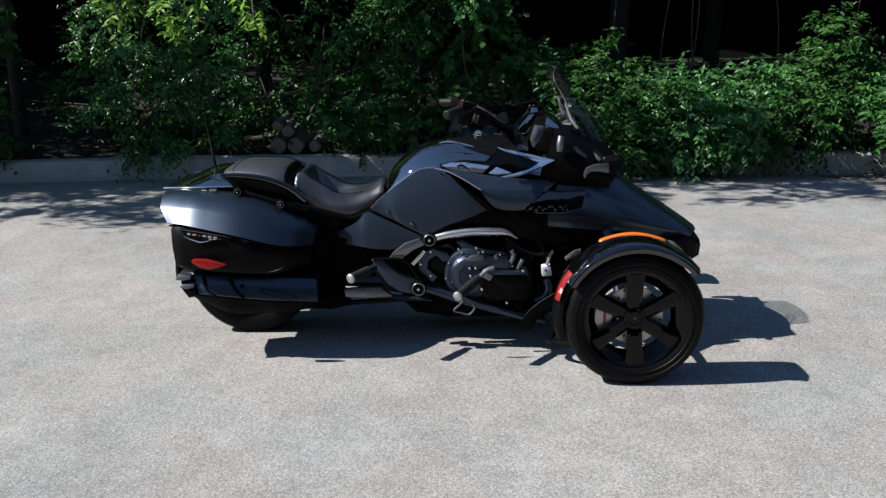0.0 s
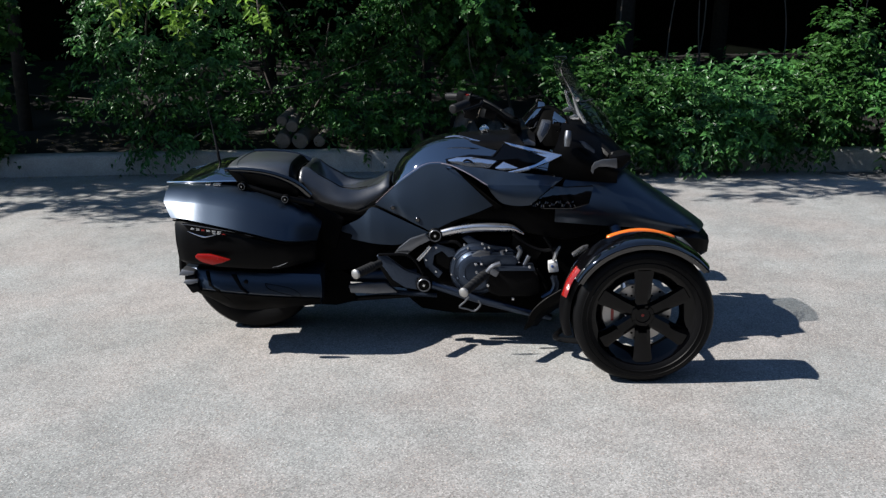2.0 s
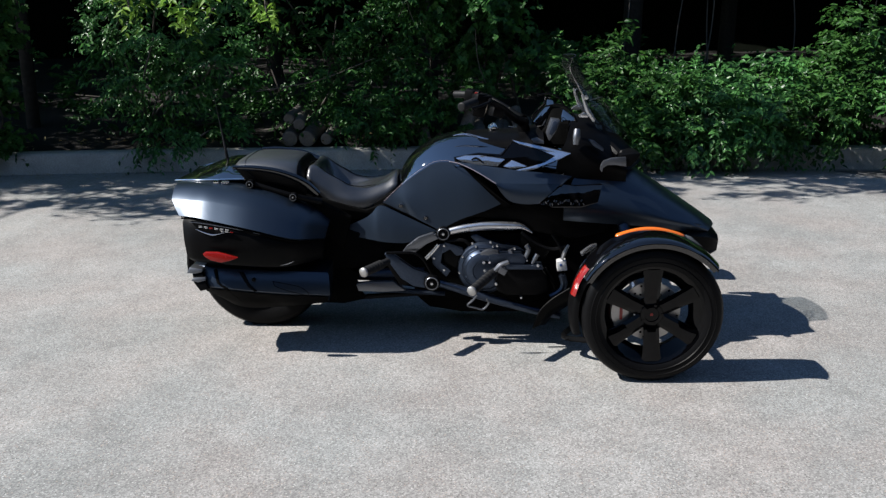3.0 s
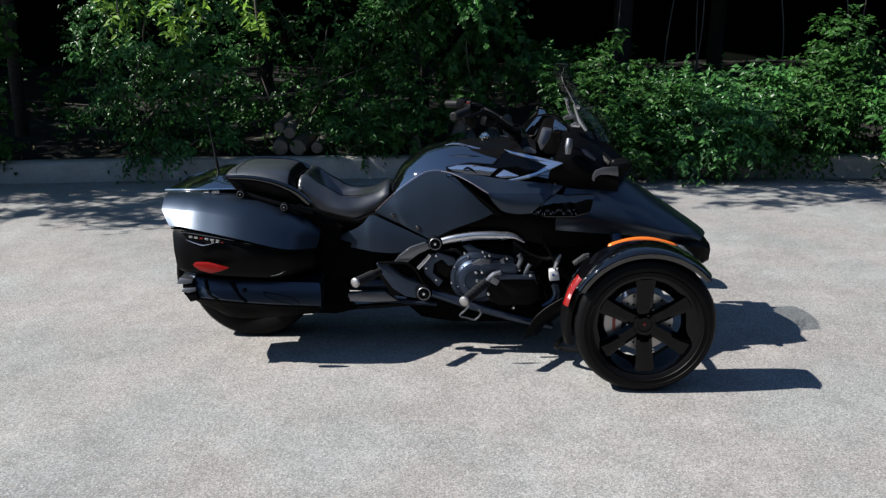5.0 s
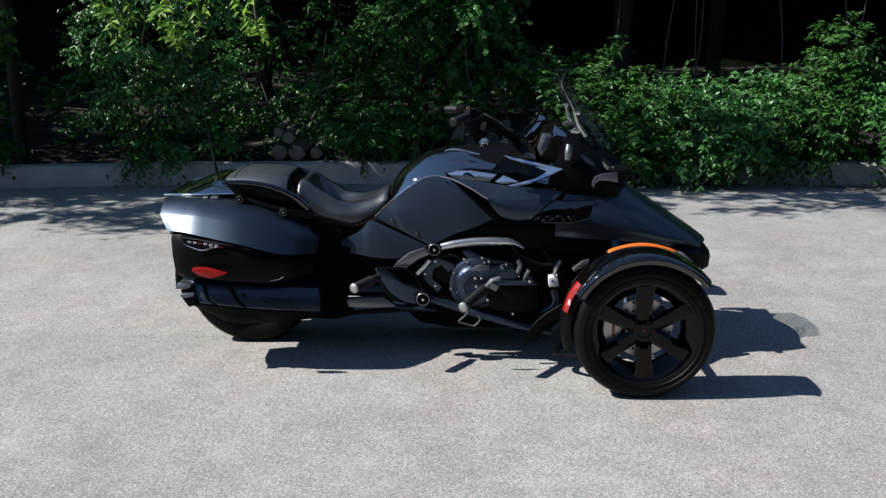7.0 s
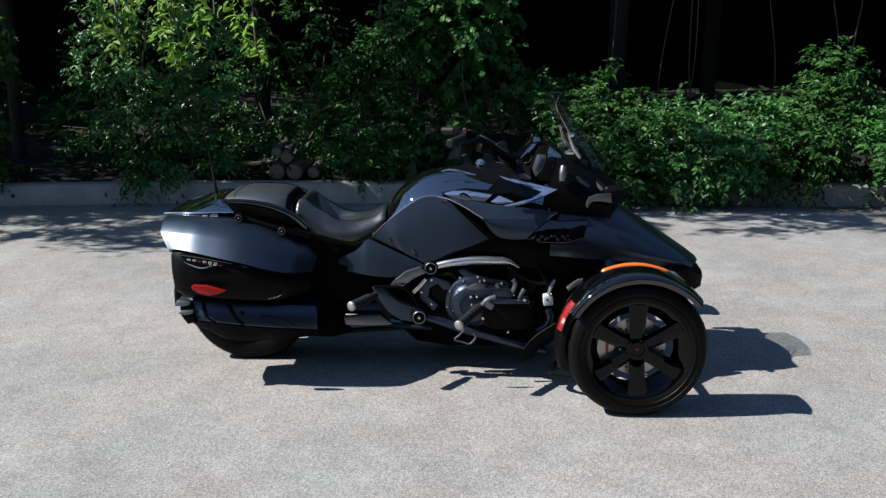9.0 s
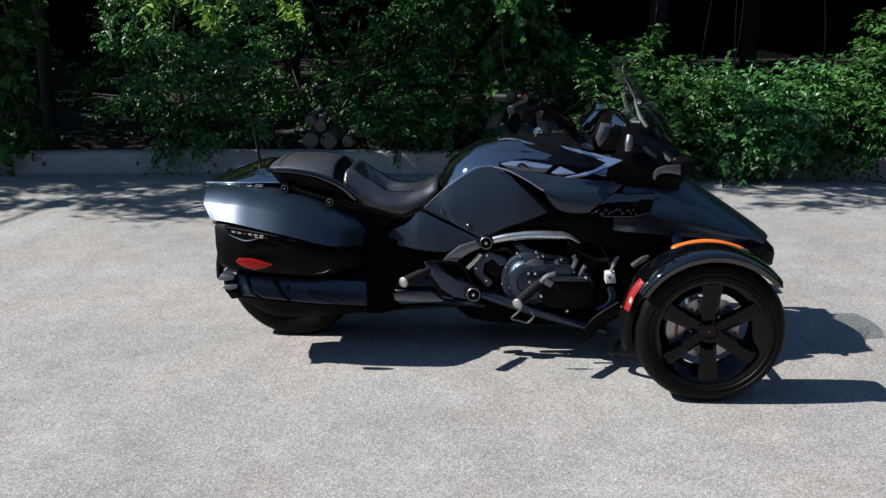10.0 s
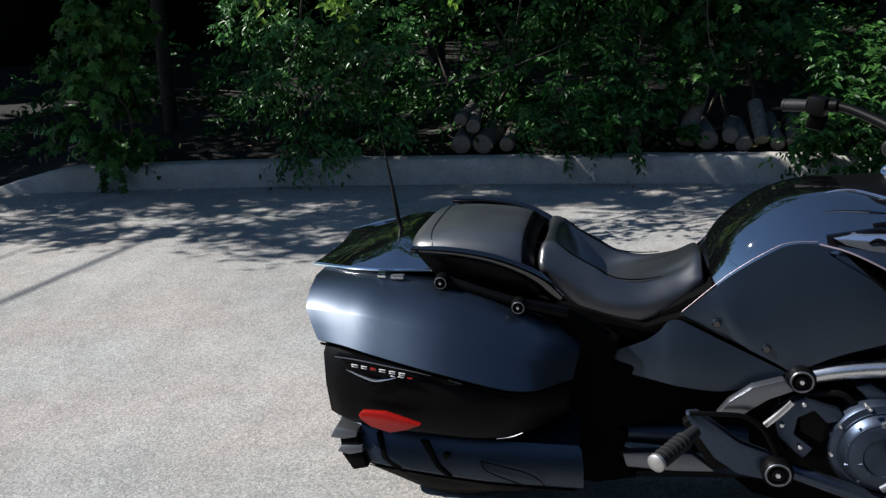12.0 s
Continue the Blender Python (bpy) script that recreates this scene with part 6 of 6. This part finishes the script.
# The extra dense clumps are unseen, added overhead to shade kerb and earth.
def tree(seed, foot, height, limbs, clumps, number, leaf, label, r=0.11, mat=LEAF, shade_boughs=(), thick=0):
    rng = np.random.default_rng(seed)
    root = thing("tree", label, "tree", foot, group="trees behind the kerb")
    x0, y0, z0 = foot
    top = (rng.normal(0, 0.2), rng.normal(0, 0.2), height)
    part("trunk", tube([(0, 0, -0.15), (0.05, 0, height * 0.35), (top[0] * 0.6, top[1] * 0.5, height * 0.7), top], [r * 1.2, r, r * 0.75, r * 0.35], 24, 12), BARK_DARK, root)
    for x, y, z in limbs:
        at = 0.5 + 0.3 * rng.random()
        a = Vector((top[0] * at, top[1] * at, height * at))
        b = Vector((x - x0, y - y0, z - z0))
        part("limb", tube([a, (a + b) / 2 + Vector((0, 0, 0.35)), b], [r * 0.45, r * 0.28, r * 0.1], 14, 8), BARK_DARK, root)
    sets = [("crown", clumps, number)] + ([("shade_bough", shade_boughs, thick)] if shade_boughs else [])
    for name, where, count in sets:
        ob = crown(name, rng, where, count, leaf, mat, None, 9, (0.22, 0.5), 0.6, 1.9)
        ob.data.transform(Matrix.Translation((-x0, -y0, -z0)))
        ob.parent = root
    return root


# Crowns stand above the view, placed so their shade falls where needed.
tree(31, (-3.87, 5.2, 0.25), 6.0, [(-3.9, 3.0, 4.2), (-6.5, 3.0, 4.6), (-3.4, 4.9, 4.6)],
     [(-6.6, 2.60, 3.9, 2.2, 0.60, 0.6), (-6.3, 2.95, 3.9, 2.3, 0.30, 0.30), (-5.2, 2.2, 4.1, 1.0, 0.4, 0.4), (-3.0, 5.5, 4.4, 1.4, 0.6, 0.8), (-5.4, 5.6, 4.5, 1.4, 0.6, 0.8), (-4.2, 6.6, 4.8, 2.4, 1.3, 1.4)], 2500, 0.14, "tall tree with a slender trunk and a crown over the kerb", r=0.06,
     shade_boughs=[(-7.6, 3.32, 4.2, 2.4, 0.25, 0.25), (-5.1, 3.28, 4.2, 1.1, 0.28, 0.25)], thick=900)
tree(32, (0.4, 6.6, 0.3), 6.5, [(-0.9, 3.6, 4.3), (-1.5, 5.2, 4.4), (0.5, 7.6, 5.0)],
     [(-0.9, 2.85, 4.2, 1.5, 0.45, 0.5), (-2.9, 4.25, 4.3, 1.05, 0.40, 0.5), (-3.3, 3.22, 4.2, 1.0, 0.26, 0.28), (-1.5, 5.4, 4.3, 1.3, 0.6, 0.8), (1.0, 6.2, 4.3, 1.4, 0.9, 0.8), (0.2, 7.2, 4.8, 2.4, 1.8, 1.4)], 2500, 0.15, "tree with dark bark and a spreading crown",
     shade_boughs=[(-3.3, 3.18, 4.2, 1.2, 0.24, 0.25), (-7.4, 5.4, 4.4, 3.2, 0.8, 0.3), (-7.7, 4.45, 4.4, 1.9, 0.5, 0.3), (-2.4, 5.5, 4.4, 2.6, 0.8, 0.3), (2.4, 5.9, 4.6, 2.4, 0.8, 0.3)], thick=3600)
tree(33, (2.95, 7.2, 0.35), 6.5, [(2.0, 6.4, 4.0), (4.0, 6.6, 4.4), (3.2, 8.5, 5.0)],
     [(2.2, 6.9, 3.9, 1.7, 1.1, 0.9), (4.4, 6.9, 4.2, 1.8, 1.2, 1.0), (3.2, 9.0, 4.8, 2.6, 1.9, 1.6)], 1900, 0.20, "tree with a straight dark trunk in the woods")
tree(34, (6.4, 6.8, 0.35), 6.5, [(5.2, 6.2, 4.0), (7.4, 6.4, 4.4)],
     [(6.0, 6.9, 3.9, 1.6, 1.0, 0.9), (8.0, 6.8, 4.2, 1.6, 1.3, 1.0), (6.8, 9.0, 4.8, 2.8, 1.9, 1.6)], 1700, 0.20, "tree at the edge of the woods")
tree(35, (-7.4, 5.6, 0.3), 6.5, [(-8.2, 4.2, 4.0), (-6.8, 4.0, 4.4)],
     [(-8.6, 4.4, 3.9, 1.3, 1.2, 0.9), (-9.6, 4.6, 4.2, 1.6, 1.3, 0.9), (-7.6, 7.2, 4.8, 2.6, 1.9, 1.5)], 1700, 0.18, "tree beyond the end of the kerb")
tree(36, (-2.2, 9.6, 0.5), 7.5, [(-3.0, 8.5, 5.0), (-1.0, 9.0, 5.4)],
     [(-3.0, 9.6, 5.0, 3.0, 2.0, 2.2), (1.2, 10.0, 5.2, 2.4, 2.0, 2.2), (-7.0, 9.8, 5.0, 2.6, 2.0, 2.2)], 2000, 0.24, "large tree deeper in the woods")
tree(37, (5.0, 10.2, 0.6), 7.5, [(4.0, 9.5, 5.0), (6.0, 9.4, 5.4)],
     [(4.6, 10.4, 5.0, 2.8, 2.0, 2.2), (9.0, 10.2, 5.0, 2.6, 2.0, 2.2)], 1600, 0.24, "large tree deeper in the woods")


def overhang(seed, foot, path, number, leaf, label):
    """A leafy branch that hangs down into view."""
    rng = np.random.default_rng(seed)
    root = thing("branch", label, "branch", foot, group="branches hanging from the trees")
    off = Vector(foot)
    part("stem", tube([Vector(p) - off for p in path], [0.02, 0.014, 0.005], 14, 7), BARK, root)
    g = glide(path, number)[number // 3:]
    d = rng.normal(0, 0.6, g.shape) + np.array([0.2, -0.4, -0.5])
    data = twig_leaves(rng, g + rng.normal(0, 0.07, g.shape), d, rng.uniform(0.12, 0.3, len(g)), leaf, 8, 0.7)
    ob = new("foliage", leaf_mesh("foliage", *data))
    ob.data.transform(Matrix.Translation(-off))
    ob.data.materials.append(LEAF_NEW)
    ob.parent = root
    return root


overhang(41, (-1.5, 4.2, 4.0), [(-1.5, 4.2, 4.0), (-1.35, 3.0, 2.5), (-1.145, 2.5, 1.44)], 80, 0.10, "sunlit branch of young yellow-green leaves hanging from a tree")
overhang(42, (-0.8, 4.2, 4.0), [(-0.8, 4.2, 4.0), (-0.65, 2.9, 2.5), (-0.533, 2.5, 1.42)], 56, 0.10, "thin sunlit branch with drooping young leaves")
overhang(43, (-2.0, 4.2, 4.0), [(-2.0, 4.2, 4.0), (-1.8, 3.1, 2.5), (-1.56, 2.5, 1.50)], 60, 0.09, "leafy branch hanging over the shrubs")
overhang(44, (-1.1, 4.2, 4.0), [(-1.1, 4.2, 4.0), (-0.95, 3.0, 2.8), (-0.83, 2.5, 1.72)], 30, 0.10, "short sunlit branch of yellow-green leaves")


# ---- logs behind the kerb ----
def log(a, b, r, seed):
    rng = random.Random(seed)
    a, b = Vector(a), Vector(b)
    root = thing("log", "cut log with grey bark and sawn end behind the kerb", "log", a, group="stacked logs")
    way = b - a
    bm = tube([Vector((0, 0, 0)), way * 0.5 + Vector((0, 0, 0.01)), way], [r, r * 0.95, r * 1.02], 10, 18)
    for v in bm.verts:
        v.co += 0.012 * noise.noise_vector((v.co + a) * 9) * (1 if r > 0.05 else 0.5)
    part("bark", bm, BARK_GREY, root)
    n = way.normalized()
    rings = [(r * k / 7, 0.004 + 0.0016 * (k % 2)) for k in range(7)] + [(r * 0.93, 0.002), (r * 0.96, -0.006)]
    part("sawn_end", turned(rings, -n * 0.004, -n, 18), LOG_END, root, "pale sawn end grain")
    return root


# ends of the lying logs (x, z, radius, rise towards the back), then the leaning ones
ENDS = [(-0.83, 0.276, 0.078, 0.05), (-0.66, 0.276, 0.080, 0.04), (-0.73, 0.418, 0.060, 0.06), (-0.83, 0.470, 0.050, 0.05), (-0.47, 0.270, 0.058, 0.03), (1.045, 0.283, 0.078, 0.06),
        (1.205, 0.312, 0.058, 0.04), (1.305, 0.250, 0.058, 0.10), (1.545, 0.248, 0.052, 0.14), (1.655, 0.262, 0.054, 0.12)]
for k, (x, z, r, rise) in enumerate(ENDS):
    log((x, 4.32, z), (x + 0.05 * math.sin(k * 2.3), 4.74, z + rise), r, k)
LEANING = [((0.505, 4.31, 0.255), (0.470, 4.50, 0.46), 0.058), ((0.385, 4.34, 0.400), (0.480, 4.52, 0.60), 0.050), ((0.885, 4.31, 0.270), (1.000, 4.52, 0.66), 0.068), ((1.425, 4.31, 0.285), (1.400, 4.56, 0.52), 0.055)]
for k, (a, b, r) in enumerate(LEANING):
    log(a, b, r, 20 + k)


# ---- bare vines, litter, wires, far woods ----
def vine(path, r=0.006):
    root = thing("vine", "thin bare grey vine stem hanging in the shrubs", "vine", path[0], group="hanging vines")
    off = Vector(path[0])
    part("stem", tube([Vector(p) - off for p in path], [r, r * 0.8, r * 0.5], 24, 6), BARK, root)


vine([(0.30, 4.3, 2.3), (0.22, 4.3, 1.75), (0.33, 4.28, 1.55), (0.28, 4.3, 1.42)])
vine([(0.34, 4.3, 2.2), (0.36, 4.28, 1.6), (0.45, 4.3, 1.3)])
vine([(1.05, 4.3, 2.2), (1.0, 4.3, 1.6), (1.02, 4.28, 1.05), (1.1, 4.3, 0.8)])
vine([(-1.1, 4.2, 0.75), (-0.5, 4.2, 0.85), (0.05, 4.2, 1.05)], 0.007)
for k, x in enumerate((3.3, 3.55, 3.75, 4.6, 5.2, 5.6, 6.0, 2.6)):
    vine([(x, 6.2, 0.4), (x + 0.15 * math.sin(k * 2.1), 6.1, 1.3), (x + 0.25 * math.cos(k), 6.2, 2.8)], 0.009)


def litter():
    rng = np.random.default_rng(7)
    n = 1100
    x = rng.uniform(-5, 4.5, n)
    y = np.array([kerb_point(a) for a in x]) - np.abs(rng.normal(0, 0.22, n)) ** 1.3 - 0.02
    base = np.stack([x, y, np.full(n, 0.006)], 1)
    way = np.stack([rng.normal(0, 1, n), rng.normal(0, 1, n), rng.uniform(0, 0.25, n)], 1)
    ob = new("leaf_litter", leaf_mesh("leaf_litter", base, way, np.tile([0.1, 0.0, 1.0], (n, 1)), rng.uniform(0.010, 0.030, n)))
    ob.data.materials.append(LEAF_DRY)
    return tagged(ob, "small dry yellow leaves scattered along the kerb", "leaves", kind="stuff")


def soil_litter():
    rng = np.random.default_rng(8)
    n = 600
    x = rng.uniform(-6, 6, n)
    d = rng.uniform(0.15, 0.55, n)
    base = np.stack([x, np.array([kerb_point(a) for a in x]) + d, 0.215 + 0.07 * d + rng.uniform(0, 0.03, n)], 1)
    way = np.stack([rng.normal(0, 1, n), rng.normal(0, 1, n), rng.uniform(-0.1, 0.4, n)], 1)
    ob = new("leaf_litter", leaf_mesh("leaf_litter", base, way, rng.normal(0, 0.4, (n, 3)) + np.array([0, 0, 1.0]), rng.uniform(0.02, 0.06, n)))
    ob.data.materials.append(LEAF_DRY)
    return tagged(ob, "brown leaf litter on the earth under the shrubs", "leaves", kind="stuff")


litter(), soil_litter()


def wire(x, r):
    root = thing("overhead_wire", "black overhead wire that throws a line of shadow", "wire", (x, 0, 5), group="overhead wires")
    part("cable", tube([(-1.7, -16, 0.6), (0, 0, 0), (1.7, 16, 0.6)], r, 24, 6), DARK, root)


wire(-7.86, 0.020), wire(-8.55, 0.010)


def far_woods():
    """A near-black sheet for the dense, shaded woods farther back, past the trunks."""
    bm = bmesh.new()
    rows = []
    # The unseen left end bends forward to keep sun off the earth.
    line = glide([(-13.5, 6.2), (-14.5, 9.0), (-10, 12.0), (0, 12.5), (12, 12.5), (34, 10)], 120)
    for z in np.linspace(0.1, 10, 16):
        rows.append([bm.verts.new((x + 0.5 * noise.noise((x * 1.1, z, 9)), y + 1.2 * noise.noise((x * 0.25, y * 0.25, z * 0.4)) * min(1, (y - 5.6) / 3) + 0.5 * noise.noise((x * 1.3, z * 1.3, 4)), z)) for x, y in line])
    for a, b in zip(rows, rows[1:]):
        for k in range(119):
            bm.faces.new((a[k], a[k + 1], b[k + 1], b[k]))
    return tagged(part("backdrop", bm, WOODS, sharp=180), "near-black sheet standing for the shaded woods far behind the shrubs", "woods", kind="structure")


far_woods()


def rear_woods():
    """An unseen tree line added across the parking area; it darkens reflections in the paint."""
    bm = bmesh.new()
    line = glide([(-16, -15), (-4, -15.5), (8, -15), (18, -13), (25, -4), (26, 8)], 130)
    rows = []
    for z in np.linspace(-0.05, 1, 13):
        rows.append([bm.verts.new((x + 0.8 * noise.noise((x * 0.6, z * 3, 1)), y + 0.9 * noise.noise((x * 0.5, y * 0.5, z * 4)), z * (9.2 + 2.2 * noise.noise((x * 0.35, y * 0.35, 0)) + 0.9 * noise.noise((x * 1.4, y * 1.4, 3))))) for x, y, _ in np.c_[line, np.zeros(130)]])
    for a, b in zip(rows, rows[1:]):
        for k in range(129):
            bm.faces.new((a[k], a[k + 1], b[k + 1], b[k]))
    return tagged(part("backdrop", bm, WOODS, sharp=180), "unseen near-black tree line added across the parking area", "woods", kind="structure")


rear_woods()
